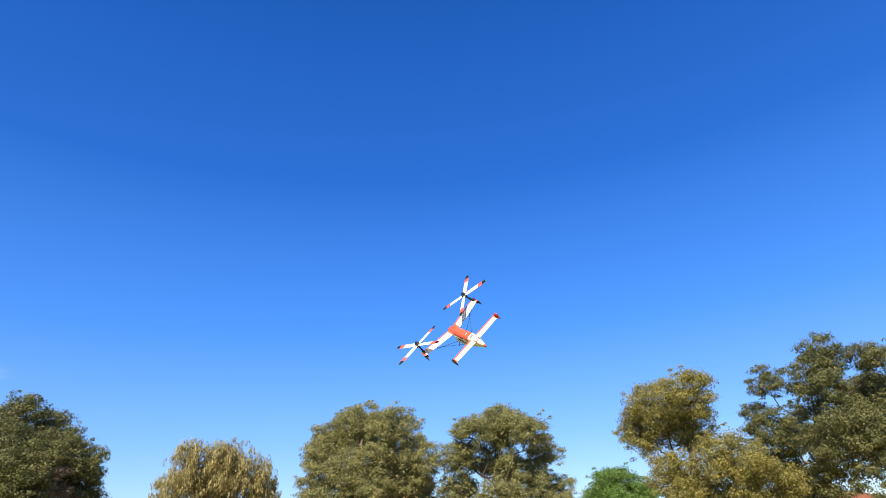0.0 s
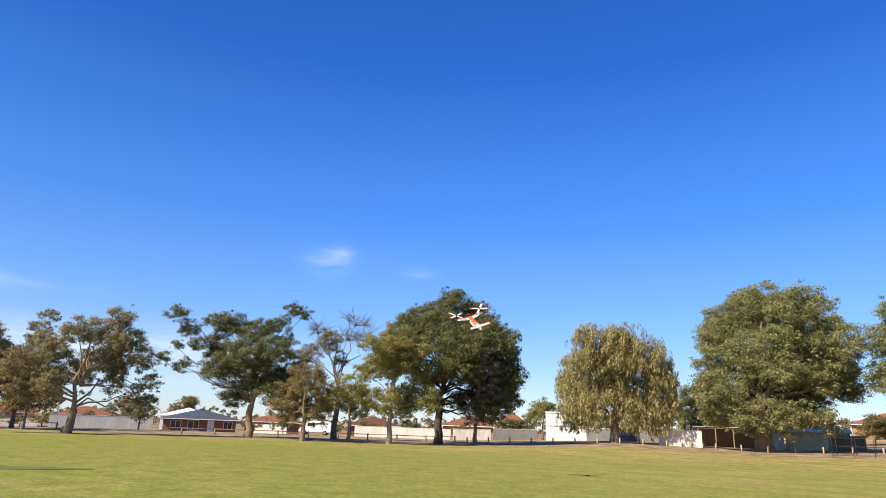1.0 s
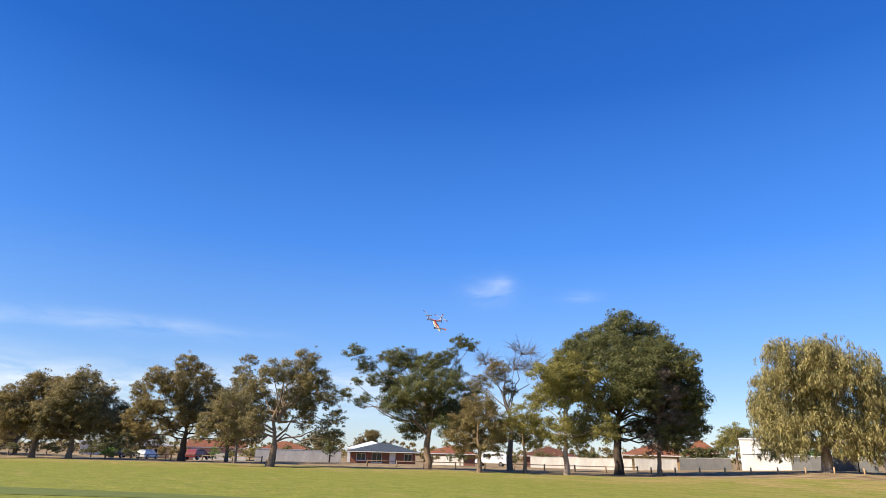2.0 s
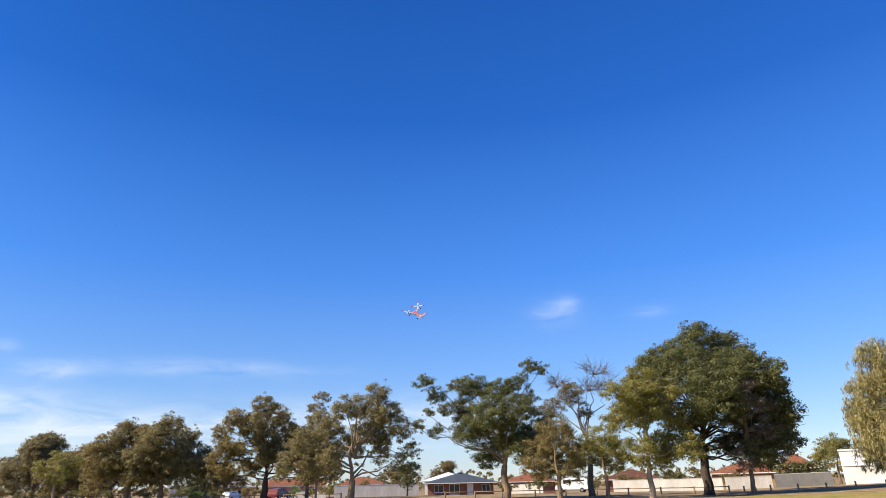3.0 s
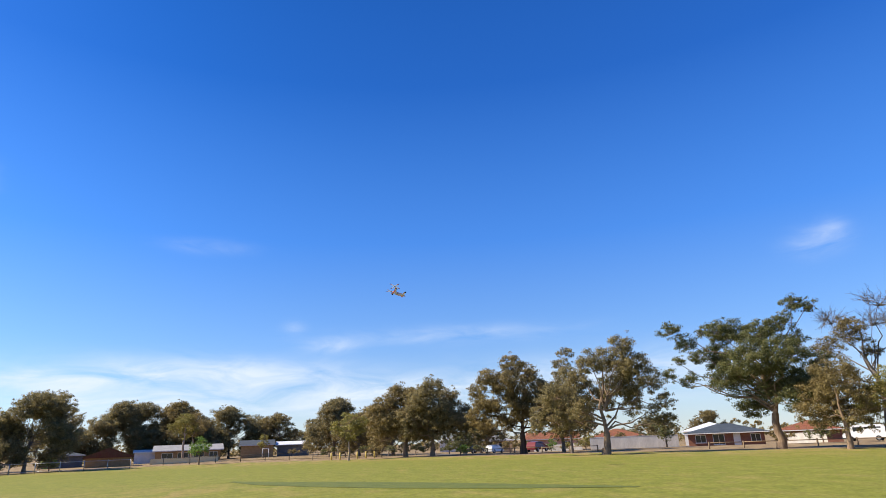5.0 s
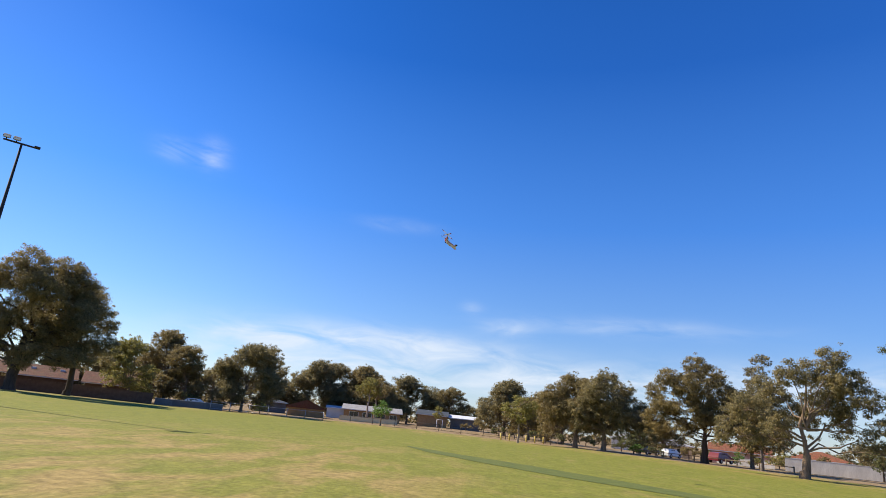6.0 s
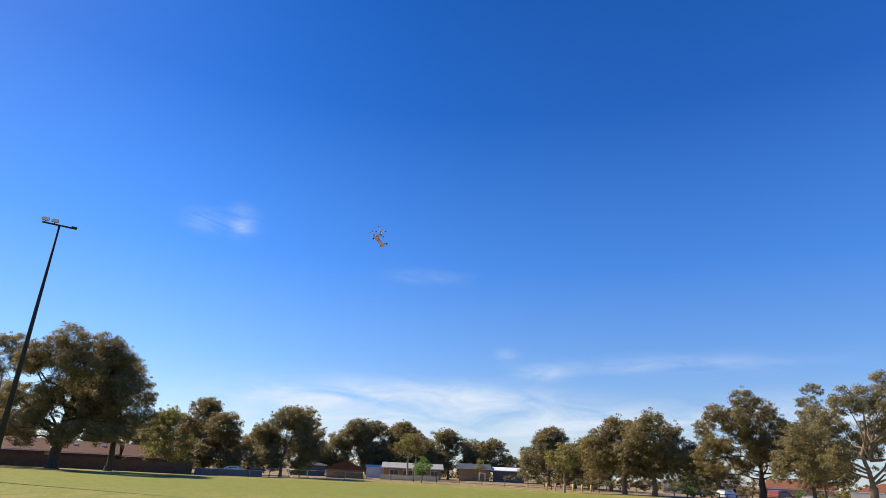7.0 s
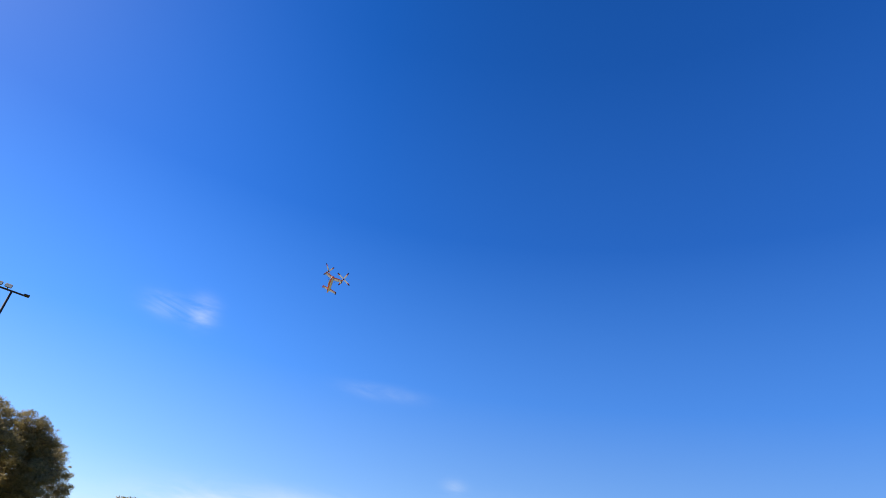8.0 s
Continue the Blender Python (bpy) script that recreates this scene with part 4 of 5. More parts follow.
def build_houses():
    # white rendered building with flat roofs
    root = empty("building", spot(25.0, 91), "white rendered two-level building with flat roofs", "building", "houses round the park")
    bm = bmesh.new()
    box(bm, -0.3, 3, 1.65, 4.2, 6, 4.1)
    part("wall", bm, M_WHITE, root)
    bm = bmesh.new()
    box(bm, -0.3, 3, 3.78, 4.4, 6.2, 0.16)
    part("roof", bm, M_ROOFWHITE, root)
    bm = bmesh.new()
    box(bm, 1.0, -0.35, 0.85, 6.4, 0.7, 2.2)
    part("wall", bm, M_WHITE, root, "low white front wall")
    bm = bmesh.new()
    box(bm, 1.0, -0.35, 1.98, 6.6, 0.9, 0.08)
    part("capping", bm, M_ROOFWHITE, root)
    window(root, 0.6, -0.02, 2.9, 1.1, 0.5, -1, M_WHITE)
    house(59.9, 53.4, 108, 2.1, 1.35, M_BRICK, M_ROOFBLUE, "brick house with a blue-grey hipped sheet roof", 9, True, 0.7,
          [(-3.6, 1.2, 1.5, 1.1), (-1.0, 1.1, 1.6, 1.5), (4.2, 1.2, 1.3, 1.1)], [(1.6, 1.0, 1.9, M_WHITE)])
    house(60.0, 55.4, 130, 2.6, 1.6, M_WHITE, M_ROOFWHITE, "pale building with a broad white sheet roof", 12, True, 0.5)
    house(36.0, 30.2, 104, 2.2, 1.7, M_TAN, M_ROOFRED, "tan house with a terracotta tiled roof behind a fence", 9, True, 0.5, chimney=True)
    house(53.0, 48.2, 112, 2.1, 1.4, M_BRICK, M_ROOFRED, "brick house with a red tiled roof behind trees", 8, True, 0.5, [(0, 1.2, 1.4, 1.1)])
    house(44.5, 39.5, 112, 2.1, 1.5, M_BRICK, M_ROOFBROWN, "brick house with a brown tiled roof behind trees", 8, True, 0.5)
    house(31.0, 28.0, 120, 2.6, 2.4, M_TAN, M_ROOFRED, "house with an orange tiled roof", 8, True, 0.5)
    house(73.2, 68.4, 122, 2.2, 1.3, M_PINK, M_ROOFRED, "pink brick house with a red gabled roof", 8, False, 0.4, [(-2.6, 1.1, 1.4, 1.1), (2.8, 1.1, 1.4, 1.1)], [(0.3, 1.0, 2.0, M_CREAM)])
    house(77.8, 74.2, 128, 2.2, 1.1, M_CREAM, M_ROOFGREY, "cream house with a low grey roof", 8, True, 0.4, [(-1.5, 1.1, 1.6, 1.1), (1.6, 1.1, 1.2, 1.1)])
    house(67.5, 63.0, 125, 2.2, 1.4, M_BRICK, M_ROOFRED, "red brick house behind a white fence", 8, True, 0.4)
    house(81.0, 78.2, 140, 2.4, 1.0, M_WHITE, M_ROOFGREY, "small pale house behind trees", 8, True, 0.4)
    # school blocks and sheds at the far end
    house(104.9, 99.4, 142, 2.3, 1.1, M_TAN, M_ROOFGREY, "long low brick school block with a grey roof", 9, False, 0.6, [(-4, 1.3, 2.0, 1.0), (-1, 1.3, 2.0, 1.0), (2, 1.3, 2.0, 1.0), (4.8, 1.3, 1.6, 1.0)], category="building", name="building")
    house(98.2, 95.2, 140, 2.6, 1.0, M_TAN, M_ROOFBLUE, "tan hall with a blue sheet roof", 9, False, 0.4, category="building", name="building")
    house(95.2, 92.2, 142, 2.4, 0.7, M_FENCEGREY, M_ROOFWHITE, "dark low shed with a white roof", 8, False, 0.4, category="shed", name="shed")
    house(109.8, 106.2, 126, 1.7, 1.5, M_TAN, M_ROOFBROWN, "brown shed with a gable end", 8, False, 0.4, category="shed", name="shed", gable_front=True)
    house(112.6, 109.6, 142, 2.3, 0.9, M_FENCEGREY, M_ROOFBLUE, "low building with a pale blue roof", 8, True, 0.4, category="building", name="building")
    house(106.3, 104.3, 150, 2.3, 0.5, M_WHITE, M_ROOFWHITE, "pale shed with a white roof", 6, False, 0.3, category="shed", name="shed")
    for a0, a1, dd in ((136.5, 131.0, 112), (130.8, 126.2, 114), (126.0, 120.6, 112)):
        house(a0, a1, dd, 2.3, 1.75, M_DARKBRICK, M_ROOFBROWN, "dark brick house with a brown tiled roof", 9, False, 0.6, [(-2.5, 1.1, 1.6, 1.0), (2.2, 1.1, 1.6, 1.0)], vents=2)
    # by the street on the rise
    house(-4.9, -9.8, 108, 2.6, 1.5, M_WHITE, M_ROOFGREY, "white house with an open garage and grey roof", 9, True, 0.5, [(-2.2, 1.4, 1.4, 1.2)], [(2.0, 2.6, 2.1, M_BLACK)])
    house(3.2, -3.0, 122, 2.5, 1.9, M_TAN, M_ROOFRED, "house with an orange tiled roof above the street", 9, True, 0.5, [(2.4, 1.5, 1.6, 1.2)])
    house(7.6, 3.0, 90, 2.1, 0.35, M_CREAM, M_CREAM, "low cream outbuilding with a flat roof", 5, False, 0.2, [(-1.8, 1.2, 0.8, 1.0)], category="shed", name="shed")
    house(14.0, 10.4, 96, 2.3, 1.3, M_BRICK, M_ROOFRED, "house with a red tiled roof behind a fig tree", 8, True, 0.4)
    house(10.4, 7.6, 98, 2.3, 1.3, M_WHITE, M_ROOFRED, "white house with a red tiled roof", 8, True, 0.4)
    house(-14.0, -24.0, 100, 2.6, 1.7, M_BRICK, M_ROOFRED, "brick house with a red tiled roof beyond the trees", 9, True, 0.5)
    house(-26.0, -34.0, 95, 2.6, 1.8, M_BRICK, M_ROOFRED, "red-roofed brick house beyond the gum trees", 9, True, 0.5)
    # pergola with dark posts under the fig
    root = empty("pergola", spot(11.2, 86), "dark timber pergola in the shade of a fig tree", "pergola")
    for i in range(5):
        b = bmesh.new()
        box(b, -4 + 2 * i, 0, 1.05, 0.12, 0.12, 2.3)
        part("post", b, M_TIMBER, root)
    b = bmesh.new()
    box(b, 0, 0, 2.28, 9.0, 0.16, 0.16)
    part("beam", b, M_TIMBER, root)
    b = bmesh.new()
    box(b, 0, 1.6, 2.42, 9.2, 3.6, 0.08)
    part("roof", b, M_ROOFGREY, root)
    b = bmesh.new()
    box(b, 0, 3.2, 1.1, 9.0, 0.1, 2.4)
    part("panel", b, M_TIMBER, root)


build_houses()


# ---- fences, walls and posts ----
def fence(az0, d0, az1, d1, h, material, label, pan=2.4, posts=M_FENCE, cap=True, category="fence", name="fence"):
    """A sheet fence of separate panels between two spots on the ground."""
    a, b = Vector(at(az0, d0)), Vector(at(az1, d1))
    n = max(1, round((b - a).length / pan))
    mid = (a + b) / 2
    root = empty(name, Matrix.Translation((mid.x, mid.y, ground_z(mid.x, mid.y))), label, category, "boundary fences")
    z0 = ground_z(mid.x, mid.y)
    step = (b - a) / n
    ang = math.atan2(step.y, step.x)
    sheet = bmesh.new()
    L = step.length
    cols = []
    for k in range(13):                       # one corrugated sheet
        x, y = -L / 2 + L * k / 12, 0.0015 if k % 2 else -0.0015
        cols.append([sheet.verts.new((x, y + dy, z)) for dy, z in ((-0.012, -0.2), (-0.012, h), (0.012, h), (0.012, -0.2))])
    for p, q in zip(cols, cols[1:]):
        for i in range(4):
            sheet.faces.new((p[i], q[i], q[(i + 1) % 4], p[(i + 1) % 4]))
    sheet.faces.new(cols[0]), sheet.faces.new(cols[-1][::-1])
    bmesh.ops.recalc_face_normals(sheet, faces=sheet.faces)
    pm = part("panel", sheet, material, root)
    for i in range(n):
        c = a + step * (i + 0.5)
        o = pm if i == 0 else new("panel", pm.data)
        o.parent = root
        o.matrix_basis = Matrix.Translation((c.x - mid.x, c.y - mid.y, ground_z(c.x, c.y) - z0)) @ Matrix.Rotation(ang, 4, "Z")
    if cap:
        cb = bmesh.new()
        box(cb, 0, 0, h + 0.03, L, 0.07, 0.05)
        cm = part("capping", cb, posts, root)
        for i in range(n):
            c = a + step * (i + 0.5)
            o = cm if i == 0 else new("capping", cm.data)
            o.parent = root
            o.matrix_basis = Matrix.Translation((c.x - mid.x, c.y - mid.y, ground_z(c.x, c.y) - z0)) @ Matrix.Rotation(ang, 4, "Z")
    return root


def posts_line(spots, h, r, material, label, group, rails=0, rail_m=None):
    """Short timber posts standing one by one, or joined by rails into one fence."""
    b = bmesh.new()
    rod(b, (0, 0, -0.2), (0, 0, h - 0.03), r, r, 8)
    rod(b, (0, 0, h - 0.03), (0, 0, h), r, r * 0.75, 8)
    if not rails:
        root = part("bollard", b, material)
        tagged(root, label, "bollard", group)
        root.matrix_basis = spot(*spots[0])
        for s in spots[1:]:
            copy_thing(root, spot(*s))
        return
    x0, y0 = at(*spots[len(spots) // 2])
    z0 = ground_z(x0, y0)
    root = empty("post_and_rail_fence", Matrix.Translation((x0, y0, z0)), label, "fence", group)
    pm = part("post", b, material, root)
    pts = []
    for i, s in enumerate(spots):
        x, y = at(*s)
        o = pm if i == 0 else new("post", pm.data)
        o.parent = root
        o.location = (x - x0, y - y0, ground_z(x, y) - z0)
        pts.append(Vector(o.location))
    for p, q in zip(pts, pts[1:]):
        for k in range(rails):
            zz = h * (0.92 - 0.75 * k / max(1, rails - 1)) if rails > 1 else h * 0.85
            rb = bmesh.new()
            rod(rb, p + Vector((0, 0, zz)), q + Vector((0, 0, zz)), r * 0.6, None, 6)
            part("rail", rb, rail_m or material, root)


def build_fences():
    fence(67.6, 98, 60.3, 98, 1.65, M_FENCE, "white sheet fence behind gum trees")
    fence(43.6, 92, 35.0, 90, 1.4, M_FENCE, "white sheet fence behind the trees")
    fence(34.8, 90, 31.4, 91, 1.4, M_FENCE, "pale sheet fence behind the trees")
    fence(31.2, 93, 27.3, 93, 1.5, M_FENCEGREY, "grey sheet fence beside a white building")
    fence(23.0, 89, 17.4, 86, 1.5, M_FENCEGREY, "grey sheet fence behind a paperbark tree")
    fence(17.0, 75.6, 13.6, 75.6, 1.7, M_FENCE, "clean white sheet fence beside a fig tree")
    fence(52.6, 100, 49.5, 98, 1.3, M_FENCE, "pale sheet fence in front of a house")
    fence(9.6, 84, 7.6, 85, 1.9, M_FENCE, "white wall beside a pergola")
    fence(7.2, 86, 4.6, 87, 1.7, M_CREAM, "cream wall beside a driveway")
    fence(4.5, 87, 2.2, 88, 1.6, M_TIMBER, "brown timber gate fence", 1.2, M_TIMBER)
    fence(72.5, 108, 68.3, 106, 1.1, M_FENCE, "low pale garden wall")
    fence(136.5, 103, 120.6, 101, 1.5, M_DARKBRICK, "dark brick boundary wall", 3.0, M_DARKBRICK, category="wall", name="garden_wall")
    fence(120.4, 104, 115.0, 106, 0.95, M_FENCEGREY, "grey sheet fence in tree shade")
    fence(105.0, 130, 99.8, 128, 0.9, M_CREAM, "low cream retaining wall", 3, M_CREAM, category="wall", name="garden_wall")
    posts_line([(33.5 - 1.9 * i, 70 + 0.2 * i) for i in range(18)], 0.62, 0.075, M_PINE, "short round pine bollard on the verge", "bollards")
    posts_line([(58 - 2.6 * i, 72) for i in range(10)], 0.7, 0.08, M_TIMBER, "low dark timber rail fence beneath the trees", "park rails", 1)
    posts_line([(79 - 2.4 * i, 88 - 1.5 * i) for i in range(6)], 0.7, 0.08, M_TIMBER, "low timber rail fence beside a car park", "park rails", 1)
    posts_line([(104 - 2.0 * i, 116 - 2.8 * i) for i in range(11)], 1.1, 0.05, M_STEEL, "thin dark steel post and rail fence", "park rails", 2)
    posts_line([(116 - 1.6 * i, 104) for i in range(7)], 1.4, 0.05, M_GALV, "galvanised steel post and rail fence", "park rails", 2)
    posts_line([(-4.5 - 1.6 * i, 80) for i in range(6)], 0.6, 0.09, M_PINE, "low pine rail fence by the street", "park rails", 1)
    # chain-link practice cage by the fig trees
    root = empty("practice_cage", spot(0.4, 64), "low steel mesh practice cage on the grass", "cage")
    for i in range(7):
        for yy in (0, 5):
            b = bmesh.new()
            rod(b, (-4.5 + 1.5 * i, yy, -0.1), (-4.5 + 1.5 * i, yy, 1.5), 0.024, None, 6)
            part("post", b, M_STEEL, root)
    for zz in (0.08, 0.8, 1.5):
        for yy in (0, 5):
            b = bmesh.new()
            rod(b, (-4.5, yy, zz), (4.5, yy, zz), 0.015, None, 6)
            part("rail", b, M_STEEL, root)
    for xx in (-4.5, 4.5):
        for zz in (0.08, 1.5):
            b = bmesh.new()
            rod(b, (xx, 0, zz), (xx, 5, zz), 0.015, None, 6)
            part("rail", b, M_STEEL, root)
    # park sign
    root = empty("sign", spot(18.6, 78), "small white sign on a dark post", "sign")
    b = bmesh.new()
    rod(b, (0, 0, -0.1), (0, 0, 2.0), 0.05, None, 8)
    part("post", b, M_STEEL, root)
    b = bmesh.new()
    box(b, 0, -0.06, 1.95, 0.55, 0.03, 0.5, 0.005)
    part("board", b, M_WHITE, root)
    # narrow white frame and yellow posts on the far verge
    root = empty("gate_frame", spot(96.0, 110), "narrow white steel gate frame standing on the grass", "gate frame")
    for xx in (-0.5, 0.5):
        b = bmesh.new()
        rod(b, (xx, 0, -0.1), (xx, 0, 1.75), 0.04, None, 8)
        part("post", b, M_WHITE, root)
    b = bmesh.new()
    rod(b, (-0.5, 0, 1.72), (0.5, 0, 1.72), 0.04, None, 8)
    part("crossbar", b, M_WHITE, root)
    posts_line([(90.4 - 0.75 * i, 92 + 0.8 * (i % 2)) for i in range(6)], 0.95, 0.11, M_YELLOW, "short yellow painted post on the dry verge", "yellow posts")
    # hedge
    root = empty("hedge", spot(29.2, 95.2), "dark clipped hedge above a grey fence", "hedge")
    rng = np.random.default_rng(5)
    c = np.stack([rng.uniform(-2.9, 2.9, 260), rng.uniform(-0.9, 0.9, 260), rng.uniform(0.4, 2.9, 260)], 1)
    leaves_object("foliage", leaf_cloud(rng, c, np.full(260, 0.45), np.full(260, 22), 0.22, "tuft"), LEAF["dark"], root)
    b = bmesh.new()
    for i in range(4):
        rod(b, (-2.2 + 1.5 * i, 0, -0.2), (-2.2 + 1.5 * i, 0.1, 1.8), 0.08, 0.04, 6)
    part("stems", b, BARK["dark"], root)


build_fences()


def roads():
    def strip(name, rows, label):
        v, f = [], []
        for a, d0, d1 in rows:
            for d in (d0, d1):
                x, y = at(a, d)
                v.append((x, y, ground_z(x, y) + 0.03))
        for i in range(len(rows) - 1):
            f.append((2 * i, 2 * i + 2, 2 * i + 3, 2 * i + 1))
        o = obj_from(name, v, f, M_ASPHALT)
        tagged(o, label, "road", kind="structure")
    strip("road", [(4 - 1.5 * i, 90 + 0.6 * i, 98 + 0.6 * i) for i in range(30)], "pale grey asphalt street on a slight rise")
    strip("car_park", [(82 - 1.2 * i, 92 - 0.3 * i, 100 - 0.3 * i) for i in range(20)], "grey asphalt car park behind gum trees")
    strip("driveway", [(51.5 - 0.8 * i, 84, 102) for i in range(8)], "asphalt driveway between trees")


roads()


# ---- vehicles ----
def vehicle(az, d, turn, kind, paint, label):
    root = empty(kind, spot(az, d, turn, 0.035), label, "car" if kind == "car" else kind, "parked vehicles")
    L, H = (4.1, 1.45) if kind == "car" else (4.8, 2.0)
    if kind == "car":
        prof = [(-2.05, 0.3), (-2.05, 0.75), (-1.9, 0.95), (-1.55, 1.38), (-0.5, 1.47), (0.45, 1.40), (1.15, 0.95), (1.9, 0.82), (2.05, 0.6), (2.05, 0.3)]
    else:
        prof = [(-2.4, 0.35), (-2.4, 1.85), (-2.25, 1.98), (0.9, 1.98), (1.35, 1.75), (1.75, 1.15), (2.3, 0.95), (2.4, 0.7), (2.4, 0.35)]
    bm = bmesh.new()
    hw = 0.85
    for sgn in (-1, 1):
        vs = [bm.verts.new((x, sgn * (hw - (0.14 if z > 1.0 else 0.0)), z)) for x, z in prof]
        bm.faces.new(vs if sgn < 0 else vs[::-1])
    bm.verts.ensure_lookup_table()
    n = len(prof)
    for i in range(n):
        j = (i + 1) % n
        bm.faces.new((bm.verts[i], bm.verts[n + i], bm.verts[n + j], bm.verts[j]))
    bmesh.ops.recalc_face_normals(bm, faces=bm.faces)
    bmesh.ops.bevel(bm, geom=list(bm.edges), offset=0.05, segments=2, affect="EDGES")
    part("body", bm, paint, root)
    for sgn in (-1, 1):
        spans = [(-1.25, -0.5), (-0.42, 0.55)] if kind == "car" else [(0.2, 1.15), (-1.9, -0.1)]
        for x0, x1 in spans:
            b = bmesh.new()
            z0, z1 = (0.97, 1.3) if kind == "car" else (1.15, 1.7)
            box(b, (x0 + x1) / 2, sgn * 0.735, (z0 + z1) / 2, x1 - x0, 0.03, z1 - z0, 0.01)
            part("side_window", b, M_GLASS, root)
    b = bmesh.new()
    if kind == "car":
        box(b, 0.83, 0, 1.16, 0.78, 1.3, 0.03, 0.01, Euler((0, radians(34), 0)).to_quaternion())
    else:
        box(b, 1.6, 0, 1.45, 0.6, 1.3, 0.03, 0.01, Euler((0, radians(57), 0)).to_quaternion())
    part("windscreen", b, M_GLASS, root)
    for x in (-L * 0.31, L * 0.31):
        for sgn in (-1, 1):
            b = bmesh.new()
            rod(b, (0, -0.1, 0), (0, 0.1, 0), 0.32, None, 16)
            wob = part("wheel", b, M_RUBBER, root)
            wob.location = (x, sgn * 0.78, 0.32)
            b = bmesh.new()
            rod(b, (0, sgn * 0.09, 0), (0, sgn * 0.115, 0), 0.19, 0.17, 12)
            part("rim", b, M_GALV, wob)
    for sgn in (-1, 1):
        b = bmesh.new()
        box(b, L / 2 - 0.05, sgn * 0.6, 0.68, 0.12, 0.3, 0.14, 0.02)
        part("headlight", b, M_WHITE, root, "clear headlight")
    return root


vehicle(-2.5, 99, 185, "car", M_CARWHITE, "white hatchback parked on the street")
vehicle(-10.0, 98, 150, "van", M_CARWHITE, "white van parked on the street")
vehicle(47.0, 97, 170, "van", M_CARWHITE, "white van parked between trees")
vehicle(72.2, 98, 60, "car", M_CARRED, "maroon car parked beside a gum tree")
vehicle(77.8, 116, 50, "car", M_CARBLUE, "dark blue car in the car park")
vehicle(76.0, 116, 58, "car", M_CARWHITE, "white car in the car park")
vehicle(117.2, 109, 8, "car", M_CARWHITE, "pale car parked by a fence under trees")


# ---- sports-ground light pole ----
def light_pole(az, d):
    top = 1.65 + d * math.tan(radians(17.35)) - spot(az, d).translation.z
    root = empty("light_pole", spot(az, d, 0), "tall dark tapered steel floodlight pole", "light pole")
    b = bmesh.new()
    rod(b, (0, 0, 0.3), (0, 0, top), 0.19, 0.065, 12)
    part("pole", b, M_STEEL, root)
    b = bmesh.new()
    box(b, 0, 0, 0.15, 0.6, 0.6, 0.3, 0.03)
    part("base", b, M_GALV, root)
    b = bmesh.new()
    box(b, 0, 0, top, 2.0, 0.1, 0.1, 0.01)
    part("crossarm", b, M_STEEL, root)
    for x in (-0.85, -0.3):
        b = bmesh.new()
        box(b, 0, -0.05, 0.0, 0.42, 0.5, 0.2, 0.05, Euler((radians(25), 0, 0)).to_quaternion())
        o = part("floodlight", b, M_STEEL, root, "boxy floodlight with pale front")
        o.location = (x, -0.1, top + 0.22)
        b = bmesh.new()
        box(b, 0, -0.06, 0.0, 0.36, 0.04, 0.14, 0.01)
        part("lens", b, M_WHITE, o)
        o.children[0].location = (0, -0.26, -0.1)
        b = bmesh.new()
        rod(b, (x, 0, top), (x, -0.05, top + 0.2), 0.03, None, 6)
        part("bracket", b, M_STEEL, root)
    b = bmesh.new()
    box(b, 0.85, -0.1, top + 0.02, 0.35, 0.3, 0.1, 0.02)
    part("floodlight", b, M_STEEL, root)


light_pole(134.3, 46)


# ---- the model aircraft ----
HUB, SPAN = Vector((0.5, 0.199, 0.15)), 0.555
TILT, CANT = -10.0, -10.0


def slab(outline, thick, bevel=0.006):
    """A foam plate: a closed outline of 3D points given a thickness in z."""
    bm = bmesh.new()
    lo = [bm.verts.new((x, y, z - thick / 2)) for x, y, z in outline]
    hi = [bm.verts.new((x, y, z + thick / 2)) for x, y, z in outline]
    bm.faces.new(lo[::-1]), bm.faces.new(hi)
    n = len(lo)
    for i in range(n):
        bm.faces.new((lo[i], lo[(i + 1) % n], hi[(i + 1) % n], hi[i]))
    bmesh.ops.recalc_face_normals(bm, faces=bm.faces)
    return bm


def wing_half(sgn, root_y, root_z, tip, chord0, chord1, thick, bands, red=(2, 3)):
    """A tapered wing half with an aerofoil section; bands: (share of span, material index)."""
    bm = bmesh.new()
    sec = [(-0.5, 0.0), (0.0, 0.5), (0.2, 0.48), (0.5, 0.0), (0.2, -0.28), (0.0, -0.3)]
    rings = []
    for s, _ in bands + [(1.0, 0)]:
        c = chord0 + (chord1 - chord0) * s
        p = Vector((sgn * tip[0] * s, root_y + (tip[1] - root_y) * s, root_z + (tip[2] - root_z) * s))
        rings.append([bm.verts.new(p + Vector((0, u * c, v * thick))) for u, v in sec])
    for k, (_, mi) in enumerate(bands):
        for i in range(6):
            j = (i + 1) % 6
            f = bm.faces.new((rings[k][i], rings[k][j], rings[k + 1][j], rings[k + 1][i]))
            f.material_index = 1 if i in red and mi == 0 else mi
            f.smooth = False
    bm.faces.new(rings[0]), bm.faces.new(rings[-1][::-1])
    bmesh.ops.recalc_face_normals(bm, faces=bm.faces)
    return bm


